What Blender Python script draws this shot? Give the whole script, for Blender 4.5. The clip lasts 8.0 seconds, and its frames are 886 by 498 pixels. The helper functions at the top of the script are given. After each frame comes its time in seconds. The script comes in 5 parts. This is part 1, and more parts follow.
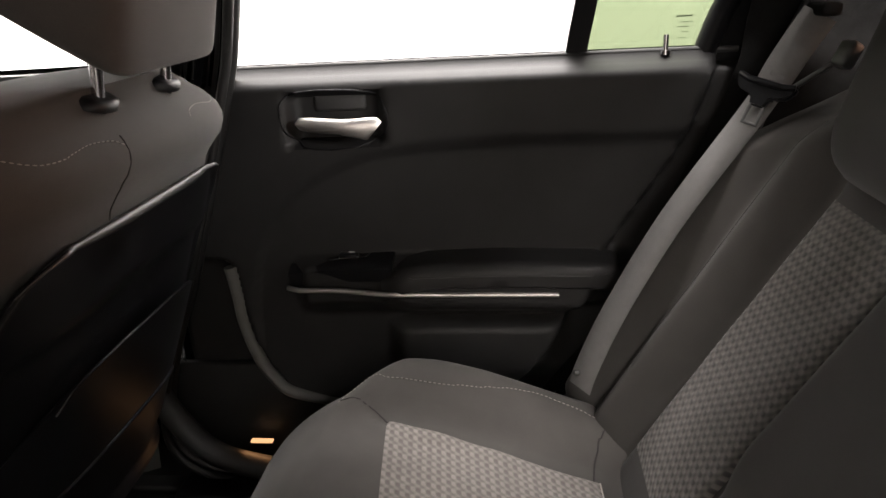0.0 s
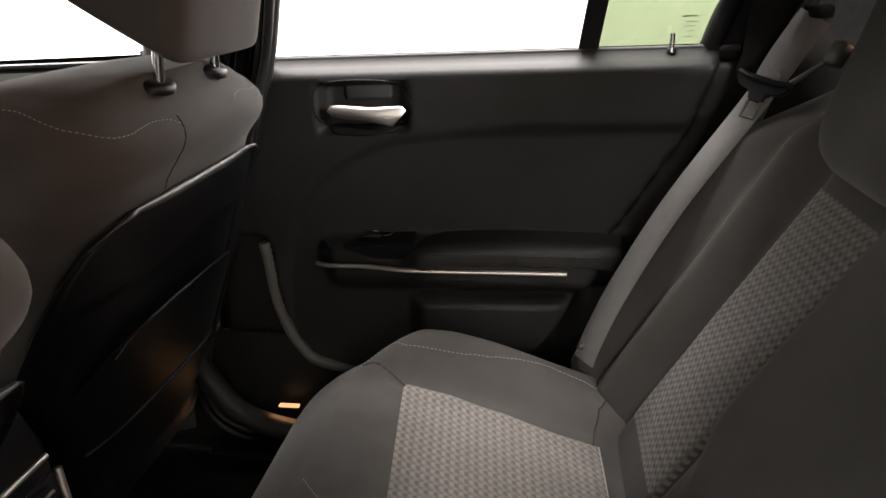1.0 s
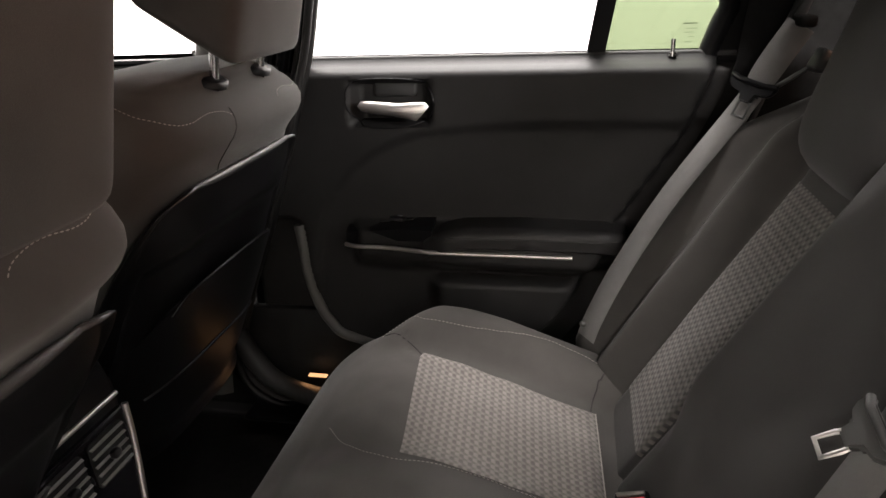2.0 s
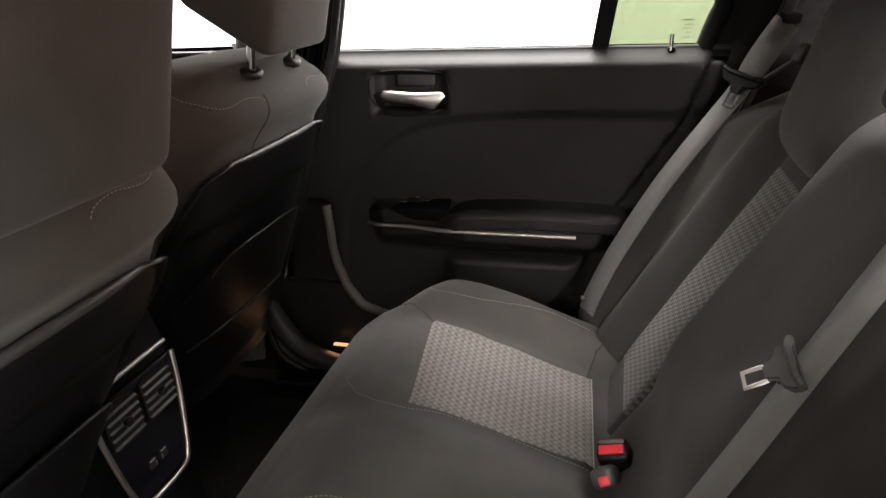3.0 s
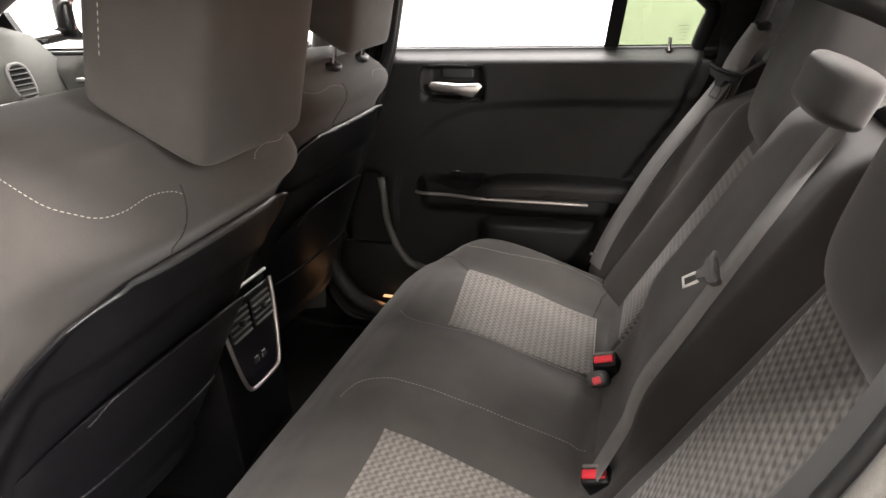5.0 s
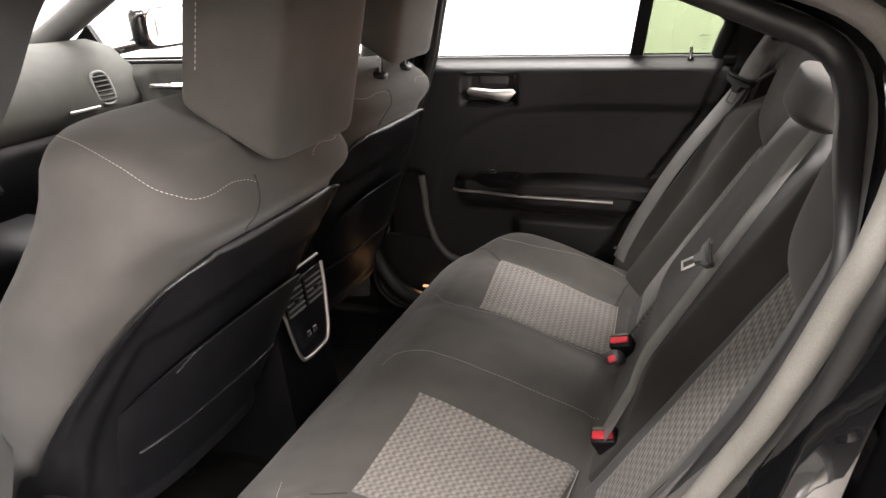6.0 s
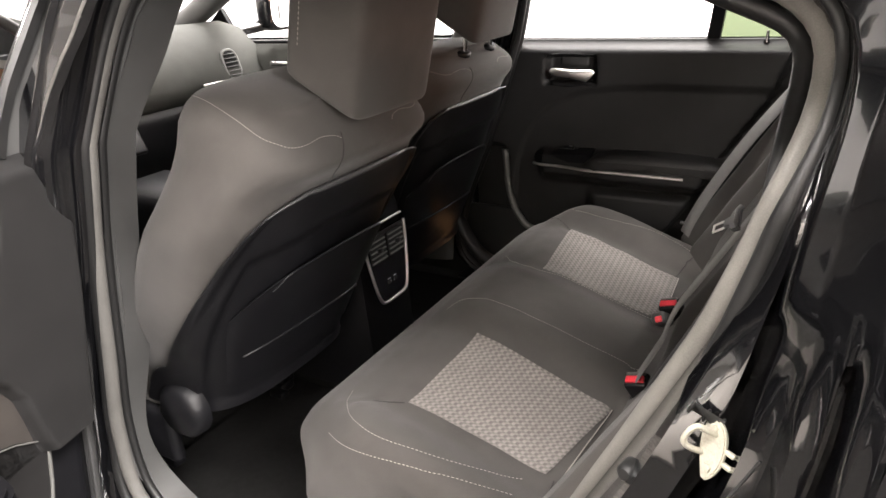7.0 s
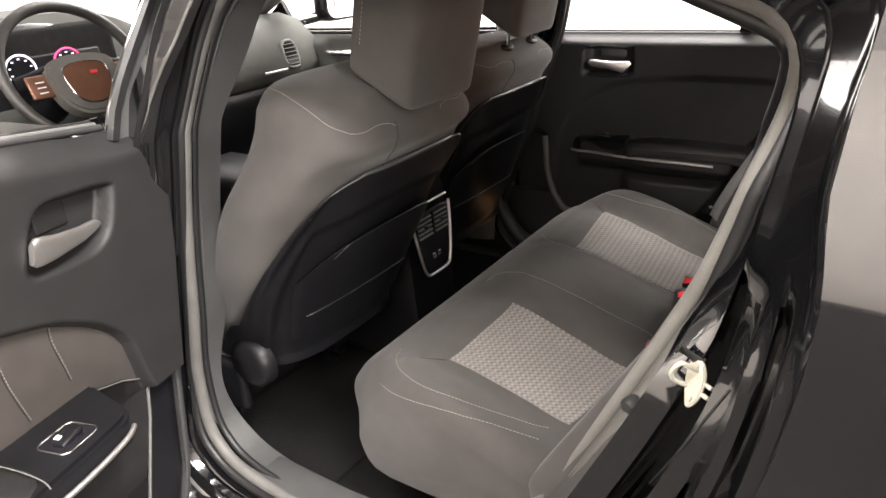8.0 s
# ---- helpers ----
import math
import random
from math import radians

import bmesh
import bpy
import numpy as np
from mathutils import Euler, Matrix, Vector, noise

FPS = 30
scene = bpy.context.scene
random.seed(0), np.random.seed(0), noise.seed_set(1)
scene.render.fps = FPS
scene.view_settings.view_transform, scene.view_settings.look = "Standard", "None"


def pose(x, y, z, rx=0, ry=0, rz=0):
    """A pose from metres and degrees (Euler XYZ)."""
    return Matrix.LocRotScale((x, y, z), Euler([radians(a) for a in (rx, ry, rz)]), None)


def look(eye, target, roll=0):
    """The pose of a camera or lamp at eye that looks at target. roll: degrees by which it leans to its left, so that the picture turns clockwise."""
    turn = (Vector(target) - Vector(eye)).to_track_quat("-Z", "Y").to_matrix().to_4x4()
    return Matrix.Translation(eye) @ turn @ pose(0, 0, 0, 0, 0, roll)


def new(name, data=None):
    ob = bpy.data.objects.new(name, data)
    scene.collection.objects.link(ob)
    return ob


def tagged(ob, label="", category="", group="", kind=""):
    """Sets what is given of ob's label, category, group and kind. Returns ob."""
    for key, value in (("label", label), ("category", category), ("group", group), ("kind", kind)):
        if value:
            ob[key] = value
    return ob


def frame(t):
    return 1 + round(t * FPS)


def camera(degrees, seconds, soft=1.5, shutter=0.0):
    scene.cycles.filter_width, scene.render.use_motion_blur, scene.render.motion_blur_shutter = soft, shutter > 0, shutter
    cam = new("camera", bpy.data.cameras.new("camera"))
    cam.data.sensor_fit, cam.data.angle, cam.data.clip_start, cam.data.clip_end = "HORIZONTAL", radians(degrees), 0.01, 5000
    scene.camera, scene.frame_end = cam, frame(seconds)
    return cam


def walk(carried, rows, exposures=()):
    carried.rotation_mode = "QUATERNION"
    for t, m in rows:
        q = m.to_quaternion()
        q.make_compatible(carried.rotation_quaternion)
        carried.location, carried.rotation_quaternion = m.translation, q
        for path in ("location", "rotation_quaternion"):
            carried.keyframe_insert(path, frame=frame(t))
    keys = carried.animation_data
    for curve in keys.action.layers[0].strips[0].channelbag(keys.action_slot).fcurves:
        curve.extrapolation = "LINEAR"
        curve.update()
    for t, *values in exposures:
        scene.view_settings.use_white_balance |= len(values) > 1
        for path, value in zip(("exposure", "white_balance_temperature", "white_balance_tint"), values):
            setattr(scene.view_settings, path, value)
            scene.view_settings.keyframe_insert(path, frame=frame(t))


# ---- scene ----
cam = camera(66.5, 8.0)
PATH = [
    (0, (0.362, -0.381, 1.122), (0.136, 1.466, 0.39), -3.3),
    (0.5, (0.372, -0.426, 1.123), (0.114, 1.416, 0.387), -2.9),
    (1, (0.387, -0.473, 1.129), (0.087, 1.36, 0.388), -2.7),
    (1.5, (0.403, -0.531, 1.138), (0.063, 1.296, 0.398), -2.5),
    (3, (0.497, -0.7, 1.159), (0.016, 1.088, 0.402), -2.6),
    (3.5, (0.516, -0.754, 1.152), (-0.002, 1.022, 0.393), -2.6),
    (4, (0.525, -0.828, 1.163), (-0.017, 0.938, 0.395), -2.5),
    (4.5, (0.558, -0.922, 1.182), (-0.006, 0.835, 0.413), -2.5),
    (6, (0.647, -1.145, 1.232), (-0.052, 0.571, 0.479), -3.2),
    (6.5, (0.739, -1.208, 1.234), (-0.12, 0.431, 0.476), -3.7),
    (7, (0.803, -1.277, 1.239), (-0.172, 0.288, 0.464), -3.8),
    (7.5, (0.855, -1.348, 1.262), (-0.18, 0.166, 0.465), -4.0),
    (8, (0.889, -1.404, 1.283), (-0.186, 0.076, 0.475), -4.3),
]
walk(cam, [(t, look(eye, target, roll)) for t, eye, target, roll in PATH], [(0.0, -0.24), (1.5, -0.24), (3.0, -0.24), (3.5, -0.22), (4.5, 0.04), (6.0, 0.0), (8.0, -0.06)])

from mathutils.bvhtree import BVHTree


# ---------------------------------------------------------------- light and room
world = bpy.data.worlds.new("room_air")
world.use_nodes = True
world.node_tree.nodes["Background"].inputs[0].default_value = (0.9, 0.95, 1.0, 1)
world.node_tree.nodes["Background"].inputs[1].default_value = 0.02
scene.world = world
scene.view_settings.exposure = 0.0


NEUTRAL = (1.02, 0.96, 0.93)


def lamp(name, x, y, z, sx, sy, watts, color=(1.0, 0.95, 0.88), rot=(0, 0, 0)):
    data = bpy.data.lights.new(name, "AREA")
    data.shape, data.size, data.size_y, data.energy, data.color = "RECTANGLE", sx, sy, watts, color
    ob = new(name, data)
    ob.matrix_world = pose(x, y, z, *rot)
    return ob


# ---------------------------------------------------------------- materials
def material(name, color, rough=0.6, metal=0.0, var=0.25, scale=30.0, bump=0.15, bump_scale=400.0, dist=0.001, coat=0.0, sheen=0.0, spec=0.5):
    m = bpy.data.materials.new(name)
    m.use_nodes = True
    nt = m.node_tree
    b = nt.nodes["Principled BSDF"]
    b.inputs["Roughness"].default_value, b.inputs["Metallic"].default_value = rough, metal
    b.inputs["Coat Weight"].default_value, b.inputs["Coat Roughness"].default_value = coat, 0.03
    b.inputs["Sheen Weight"].default_value = sheen
    b.inputs["Specular IOR Level"].default_value = spec
    tc = nt.nodes.new("ShaderNodeTexCoord")
    big = nt.nodes.new("ShaderNodeTexNoise")
    big.inputs["Scale"].default_value, big.inputs["Detail"].default_value = scale, 4
    fine = nt.nodes.new("ShaderNodeTexNoise")
    fine.inputs["Scale"].default_value, fine.inputs["Detail"].default_value = bump_scale, 3
    nt.links.new(tc.outputs["Object"], big.inputs["Vector"])
    nt.links.new(tc.outputs["Object"], fine.inputs["Vector"])
    add = nt.nodes.new("ShaderNodeMath")
    add.operation = "ADD"
    nt.links.new(big.outputs["Fac"], add.inputs[0])
    nt.links.new(fine.outputs["Fac"], add.inputs[1])
    ramp = nt.nodes.new("ShaderNodeMapRange")
    ramp.inputs["From Min"].default_value, ramp.inputs["From Max"].default_value = 0.6, 1.4
    ramp.inputs["To Min"].default_value, ramp.inputs["To Max"].default_value = 1 - var, 1 + var
    nt.links.new(add.outputs[0], ramp.inputs["Value"])
    mul = nt.nodes.new("ShaderNodeVectorMath")
    mul.operation = "SCALE"
    mul.inputs[0].default_value = color
    nt.links.new(ramp.outputs["Result"], mul.inputs["Scale"])
    nt.links.new(mul.outputs[0], b.inputs["Base Color"])
    if bump:
        bp = nt.nodes.new("ShaderNodeBump")
        bp.inputs["Strength"].default_value, bp.inputs["Distance"].default_value = bump, dist
        nt.links.new(fine.outputs["Fac"], bp.inputs["Height"])
        nt.links.new(bp.outputs["Normal"], b.inputs["Normal"])
    return m


def glow(name, color, strength):
    m = bpy.data.materials.new(name)
    m.use_nodes = True
    b = m.node_tree.nodes["Principled BSDF"]
    b.inputs["Base Color"].default_value = (*color, 1)
    b.inputs["Emission Color"].default_value = (*color, 1)
    b.inputs["Emission Strength"].default_value = strength
    return m


def houndstooth(name, dark, light, pitch):
    """Woven seat cloth: rows of small broken checks, with the weave's own relief."""
    m = material(name, light, 0.9, 0, 0.2, 40, 0.0, 900, sheen=0.15)
    nt = m.node_tree
    b = nt.nodes["Principled BSDF"]
    base = b.inputs["Base Color"].links[0].from_node
    uv = nt.nodes.new("ShaderNodeUVMap")
    sep = nt.nodes.new("ShaderNodeSeparateXYZ")
    nt.links.new(uv.outputs[0], sep.inputs[0])

    def math_node(op, a, c=None):
        n = nt.nodes.new("ShaderNodeMath")
        n.operation = op
        for i, v in enumerate((a, c)):
            if v is None:
                continue
            if isinstance(v, (int, float)):
                n.inputs[i].default_value = v
            else:
                nt.links.new(v, n.inputs[i])
        return n.outputs[0]

    u = math_node("MULTIPLY", sep.outputs[0], 2 * math.pi / pitch)
    v = math_node("MULTIPLY", sep.outputs[1], 2 * math.pi / pitch)
    checks = math_node("MULTIPLY", math_node("SINE", u), math_node("SINE", v))
    teeth = math_node("SINE", math_node("ADD", u, v))
    prod = math_node("ADD", math_node("MULTIPLY", math_node("SINE", u), 0.38), math_node("ADD", math_node("MULTIPLY", checks, 0.6), math_node("MULTIPLY", teeth, 0.25)))
    fac = nt.nodes.new("ShaderNodeMapRange")
    fac.inputs["From Min"].default_value, fac.inputs["From Max"].default_value = -0.5, 0.5
    nt.links.new(prod, fac.inputs["Value"])
    mix = nt.nodes.new("ShaderNodeMix")
    mix.data_type = "RGBA"
    mix.inputs["A"].default_value = (*dark, 1)
    nt.links.new(fac.outputs["Result"], mix.inputs["Factor"])
    nt.links.new(base.outputs[0], mix.inputs["B"])
    nt.links.new(mix.outputs["Result"], b.inputs["Base Color"])
    bp = nt.nodes.new("ShaderNodeBump")
    bp.inputs["Strength"].default_value, bp.inputs["Distance"].default_value = 0.5, 0.0015
    nt.links.new(prod, bp.inputs["Height"])
    nt.links.new(bp.outputs["Normal"], b.inputs["Normal"])
    return m


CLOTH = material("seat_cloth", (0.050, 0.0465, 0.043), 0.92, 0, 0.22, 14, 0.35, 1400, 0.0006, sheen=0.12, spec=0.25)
# the same cloth with the backrest's shade put into its colour
CLOTH_SHADED = material("shaded_seat_cloth", (0.0205, 0.0186, 0.0174), 0.92, 0, 0.22, 14, 0.35, 1400, 0.0006, sheen=0.1, spec=0.25)
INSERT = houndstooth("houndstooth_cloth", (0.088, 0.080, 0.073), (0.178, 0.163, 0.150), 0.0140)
# same weave as the cushion's, darkened for the shade on the backrest
INSERT_SHADED = houndstooth("shaded_houndstooth_cloth", (0.022, 0.0196, 0.018), (0.086, 0.077, 0.069), 0.0145)
# the cloth once more, less shaded, for the window light on the outer pads
CLOTH_HALF_SHADED = material("half_shaded_cloth", (0.040, 0.037, 0.034), 0.92, 0, 0.22, 14, 0.35, 1400, 0.0006, sheen=0.12, spec=0.25)
THREAD = material("grey_thread", (0.27, 0.25, 0.225), 0.7, 0, 0.1, 200, 0.0)
BLACK_PLASTIC = material("grained_black_plastic", (0.0065, 0.0065, 0.0075), 0.34, 0, 0.2, 20, 0.35, 1600, 0.0005, spec=0.2)
DOOR_PLASTIC = material("soft_door_trim", (0.0145, 0.0142, 0.0142), 0.50, 0, 0.2, 16, 0.3, 1500, 0.0005, spec=0.24)
GREY_PLASTIC = material("grey_trim_plastic", (0.085, 0.085, 0.080), 0.5, 0, 0.15, 16, 0.3, 1500, 0.0005)
GLOSS_BLACK = material("piano_black_plastic", (0.008, 0.008, 0.010), 0.12, 0, 0.1, 20, 0.0)
VINYL = material("brown_black_vinyl", (0.034, 0.030, 0.027), 0.5, 0, 0.2, 25, 0.4, 1100, 0.0007)
LEATHER = material("black_vinyl", (0.013, 0.0125, 0.0125), 0.45, 0, 0.2, 25, 0.4, 900, 0.0008, spec=0.28)
PAINT = material("black_car_paint", (0.0035, 0.0035, 0.004), 0.12, 0, 0.25, 12, 0.0, coat=1.0)
RUBBER = material("door_seal_rubber", (0.12, 0.115, 0.104), 0.62, 0, 0.25, 18, 0.2, 700, 0.0006)
# seal rubber with the centre pillar's shade in its colour
RUBBER_SHADED = material("shaded_seal_rubber", (0.09, 0.087, 0.081), 0.6, 0, 0.25, 18, 0.2, 700, 0.0006)
RUBBER_BLACK = material("black_rubber", (0.008, 0.008, 0.008), 0.5, 0, 0.2, 18, 0.2, 700, 0.0006)
RUBBER_DARK = material("dark_rubber", (0.02, 0.02, 0.02), 0.6, 0, 0.2, 18, 0.2, 700, 0.0006)
CHROME = material("satin_chrome", (0.72, 0.71, 0.69), 0.22, 1.0, 0.06, 60, 0.0)
SATIN = material("brushed_satin_metal", (0.70, 0.68, 0.66), 0.42, 1.0, 0.06, 60, 0.0)
STEEL = material("bright_steel", (0.65, 0.65, 0.66), 0.18, 1.0, 0.08, 90, 0.0)
WEBBING = material("grey_webbing", (0.100, 0.096, 0.093), 0.85, 0, 0.12, 60, 0.5, 900, 0.0006, sheen=0.1)
CARPET = material("black_carpet", (0.012, 0.0118, 0.0115), 0.98, 0, 0.4, 60, 1.0, 1500, 0.003, spec=0.1)
HEADLINER = material("black_headliner", (0.012, 0.012, 0.012), 0.95, 0, 0.25, 60, 0.6, 1400, 0.001, spec=0.2)
RED = material("red_release_button", (0.60, 0.03, 0.045), 0.4, 0, 0.1, 80, 0.0)
ZINC = material("cream_plated_zinc", (0.396, 0.382, 0.317), 0.45, 0.25, 0.2, 120, 0.15, 500)
WHITE_PAINT = material("white_wall_paint", (0.80, 0.80, 0.79), 0.7, 0, 0.03, 2, 0.1, 150, 0.001)
BEIGE_PAINT = material("beige_wall_paint", (0.62, 0.585, 0.54), 0.7, 0, 0.06, 2, 0.1, 150, 0.001)
DARK_PAINT = material("dark_wall_paint", (0.05, 0.047, 0.045), 0.6, 0, 0.1, 2, 0.1, 150, 0.001)
FLOOR_COAT = material("grey_epoxy_floor", (0.022, 0.0205, 0.019), 0.75, 0, 0.12, 3, 0.1, 120, 0.001, spec=0.2)
# black board plastic lightened to grey, to carry the sheen on its edge
BOARD_SHEEN = material("board_edge_sheen", (0.040, 0.040, 0.041), 0.38, 0, 0.15, 16, 0.3, 1500, 0.0005)
CONSOLE_GREY = material("dark_grey_plastic", (0.045, 0.045, 0.044), 0.5, 0, 0.15, 16, 0.3, 1500, 0.0005)
HUB_GREY = material("grey_airbag_vinyl", (0.09, 0.086, 0.078), 0.55, 0, 0.15, 20, 0.3, 1200, 0.0005)
DASH = material("dashboard_vinyl", (0.046, 0.047, 0.043), 0.7, 0, 0.15, 20, 0.35, 1200, 0.0006, spec=0.12)
WHEEL_RIM = material("steering_wheel_leather", (0.020, 0.018, 0.016), 0.5, 0, 0.2, 30, 0.35, 900, 0.0006)
GLYPH = material("white_marking", (0.7, 0.7, 0.72), 0.5, 0, 0.05, 60, 0.0)
MARK = material("dark_glass_print", (0.46, 0.50, 0.42), 0.6, 0, 0.05, 60, 0.0)
MIRROR = material("mirror_glass", (0.9, 0.9, 0.9), 0.02, 1.0, 0.02, 10, 0.0)
CONSOLE_WOOD = material("copper_brown_trim", (0.13, 0.062, 0.038), 0.3, 0.3, 0.2, 30, 0.0)


def tinted_glass(name, color, mixing):
    m = bpy.data.materials.new(name)
    m.use_nodes = True
    nt = m.node_tree
    nt.nodes.clear()
    out = nt.nodes.new("ShaderNodeOutputMaterial")
    tr, gl, mx = nt.nodes.new("ShaderNodeBsdfTransparent"), nt.nodes.new("ShaderNodeBsdfGlossy"), nt.nodes.new("ShaderNodeMixShader")
    tr.inputs[0].default_value, gl.inputs["Roughness"].default_value, mx.inputs[0].default_value = (*color, 1), 0.02, mixing
    nt.links.new(tr.outputs[0], mx.inputs[1])
    nt.links.new(gl.outputs[0], mx.inputs[2])
    nt.links.new(mx.outputs[0], out.inputs[0])
    return m


CLEAR_GLASS = tinted_glass("clear_glass", (0.93, 0.95, 0.93), 0.04)
GREEN_GLASS = tinted_glass("green_tinted_glass", (0.110, 0.136, 0.083), 0.04)


# ---------------------------------------------------------------- mesh helpers
def finish(name, bm, mat, parent=None, label="", smooth=40, recalc=True):
    if recalc:
        bmesh.ops.recalc_face_normals(bm, faces=bm.faces)
    me = bpy.data.meshes.new(name)
    bm.to_mesh(me)
    bm.free()
    me.materials.append(mat)
    for p in me.polygons:
        p.use_smooth = True
    me.set_sharp_from_angle(angle=radians(smooth))
    ob = new(name, me)
    if parent:
        ob.parent = parent
    if label:
        ob["label"] = label
    return ob


def part(name, bm, mat, parent, label="", smooth=40):
    return finish(name, bm, mat, parent, label, smooth)


def thing(name, label, category, at=(0, 0, 0), group="", kind=""):
    ob = new(name)
    ob.empty_display_size = 0.05
    ob.matrix_world = Matrix.Translation(at)
    return tagged(ob, label, category, group, kind)


def loft(rings, closed=True, caps=True, ends=False):
    """Skin between rings of equal length. ends: joins the last ring to the first."""
    bm = bmesh.new()
    vs = [[bm.verts.new(p) for p in r] for r in rings]
    n = len(rings[0])
    pairs = list(zip(vs, vs[1:])) + ([(vs[-1], vs[0])] if ends else [])
    for a, b in pairs:
        for i in range(n if closed else n - 1):
            j = (i + 1) % n
            bm.faces.new((a[i], a[j], b[j], b[i]))
    if caps and closed and not ends:
        bm.faces.new(vs[0][::-1])
        bm.faces.new(vs[-1])
    return bm


def join(*bms):
    out = bms[0]
    for other in bms[1:]:
        me = bpy.data.meshes.new("tmp")
        other.to_mesh(me)
        other.free()
        out.from_mesh(me)
        bpy.data.meshes.remove(me)
    return out


def box(cx, cy, cz, sx, sy, sz, bevel=0.004, m=None, segments=3):
    bm = bmesh.new()
    bmesh.ops.create_cube(bm, size=1, matrix=Matrix.Diagonal((sx, sy, sz, 1)))
    if bevel:
        bmesh.ops.bevel(bm, geom=bm.edges[:], offset=min(bevel, 0.49 * min(sx, sy, sz)), segments=segments, profile=0.5, affect="EDGES")
    bmesh.ops.transform(bm, matrix=Matrix.Translation((cx, cy, cz)) @ (m or Matrix()), verts=bm.verts)
    return bm


def smooth_path(pts, n, closed=False):
    """Catmull-Rom through the points, resampled evenly to n points."""
    p = [Vector(q) for q in pts]
    k = len(p)
    dense = []
    spans = k if closed else k - 1
    for i in range(spans):
        if closed:
            a, b, c, d = p[(i - 1) % k], p[i], p[(i + 1) % k], p[(i + 2) % k]
        else:
            a, b, c, d = p[max(i - 1, 0)], p[i], p[i + 1], p[min(i + 2, k - 1)]
        for s in range(16):
            t = s / 16
            dense.append(0.5 * ((2 * b) + (c - a) * t + (2 * a - 5 * b + 4 * c - d) * t * t + (3 * b - a - 3 * c + d) * t ** 3))
    dense.append(p[0].copy() if closed else p[-1].copy())
    lengths = [0.0]
    for a, b in zip(dense, dense[1:]):
        lengths.append(lengths[-1] + (b - a).length)
    out, j = [], 0
    count = n if closed else n - 1
    for i in range(n):
        want = lengths[-1] * i / count
        while j < len(lengths) - 2 and lengths[j + 1] < want:
            j += 1
        f = (want - lengths[j]) / max(lengths[j + 1] - lengths[j], 1e-9)
        out.append(dense[j].lerp(dense[j + 1], f))
    return out


def tube(pts, r, sides=10, closed=False, flat=1.0, up=(0, 0, 1)):
    """A round (or flattened) bar along a line of points. r: one radius or one for each point."""
    rings = []
    n = len(pts)
    for i, p in enumerate(pts):
        a = pts[(i - 1) % n] if closed or i else pts[0]
        b = pts[(i + 1) % n] if closed or i < n - 1 else pts[-1]
        d = (Vector(b) - Vector(a)).normalized()
        s = d.cross(Vector(up))
        s = s.normalized() if s.length > 1e-4 else Vector((1, 0, 0))
        u = s.cross(d)
        rr = r[i] if isinstance(r, (list, tuple)) else r
        rings.append([Vector(p) + rr * (math.cos(t) * s + math.sin(t) * u * flat) for t in [2 * math.pi * k / sides for k in range(sides)]])
    return loft(rings, True, not closed, closed)


def ribbon(pts, normals, width, thick):
    """A strap along a line of points, with its face towards the normals."""
    rings = []
    n = len(pts)
    for i, p in enumerate(pts):
        d = (Vector(pts[min(i + 1, n - 1)]) - Vector(pts[max(i - 1, 0)])).normalized()
        nn = Vector(normals[i] if isinstance(normals, list) else normals)
        s = d.cross(nn).normalized() * width / 2
        h = s.cross(d).normalized() * thick / 2
        p = Vector(p)
        rings.append([p - s - h * 0.4, p - s * 0.97 + h, p + s * 0.97 + h, p + s - h * 0.4, p + s * 0.97 - h, p - s * 0.97 - h])
    return loft(rings)


def plate(outline, depth, m=None, bevel=0.0):
    """A flat piece with a given outline (in x, y), of that depth along z."""
    bm = bmesh.new()
    f = bm.faces.new([bm.verts.new((x, y, 0)) for x, y in outline])
    ext = bmesh.ops.extrude_face_region(bm, geom=[f])
    bmesh.ops.translate(bm, vec=(0, 0, depth), verts=[v for v in ext["geom"] if isinstance(v, bmesh.types.BMVert)])
    if bevel:
        bmesh.ops.bevel(bm, geom=[e for e in bm.edges if len(e.link_faces) == 2 and e.calc_face_angle(0) > 0.6], offset=bevel, segments=2, affect="EDGES")
    if m:
        bmesh.ops.transform(bm, matrix=m, verts=bm.verts)
    return bm


def rounded(w, h, r, n=5):
    out = []
    for cx, cy, a0 in ((w / 2 - r, h / 2 - r, 0), (r - w / 2, h / 2 - r, 90), (r - w / 2, r - h / 2, 180), (w / 2 - r, r - h / 2, 270)):
        for k in range(n + 1):
            a = radians(a0 + 90 * k / n)
            out.append((cx + r * math.cos(a), cy + r * math.sin(a)))
    return out


def interp(x, xs, ys):
    return float(np.interp(x, xs, ys))


def soft(x, a, b):
    t = min(max((x - a) / (b - a), 0.0), 1.0)
    return t * t * (3 - 2 * t)


def grid(nu, nv, f, uv=None):
    """A sheet of nu x nv points f(u, v), u and v from 0 to 1; uv(u, v) in metres for woven cloth."""
    bm = bmesh.new()
    vs = [[bm.verts.new(f(i / (nu - 1), j / (nv - 1))) for j in range(nv)] for i in range(nu)]
    layer = bm.loops.layers.uv.new("UVMap") if uv else None
    for i in range(nu - 1):
        for j in range(nv - 1):
            face = bm.faces.new((vs[i][j], vs[i + 1][j], vs[i + 1][j + 1], vs[i][j + 1]))
            if uv:
                for loop, (a, b) in zip(face.loops, ((i, j), (i + 1, j), (i + 1, j + 1), (i, j + 1))):
                    loop[layer].uv = uv(a / (nu - 1), b / (nv - 1))
    return bm


def thicken(bm, d):
    """Gives a sheet a back, d behind its front."""
    bm.normal_update()
    bmesh.ops.solidify(bm, geom=bm.faces[:], thickness=d)
    return bm


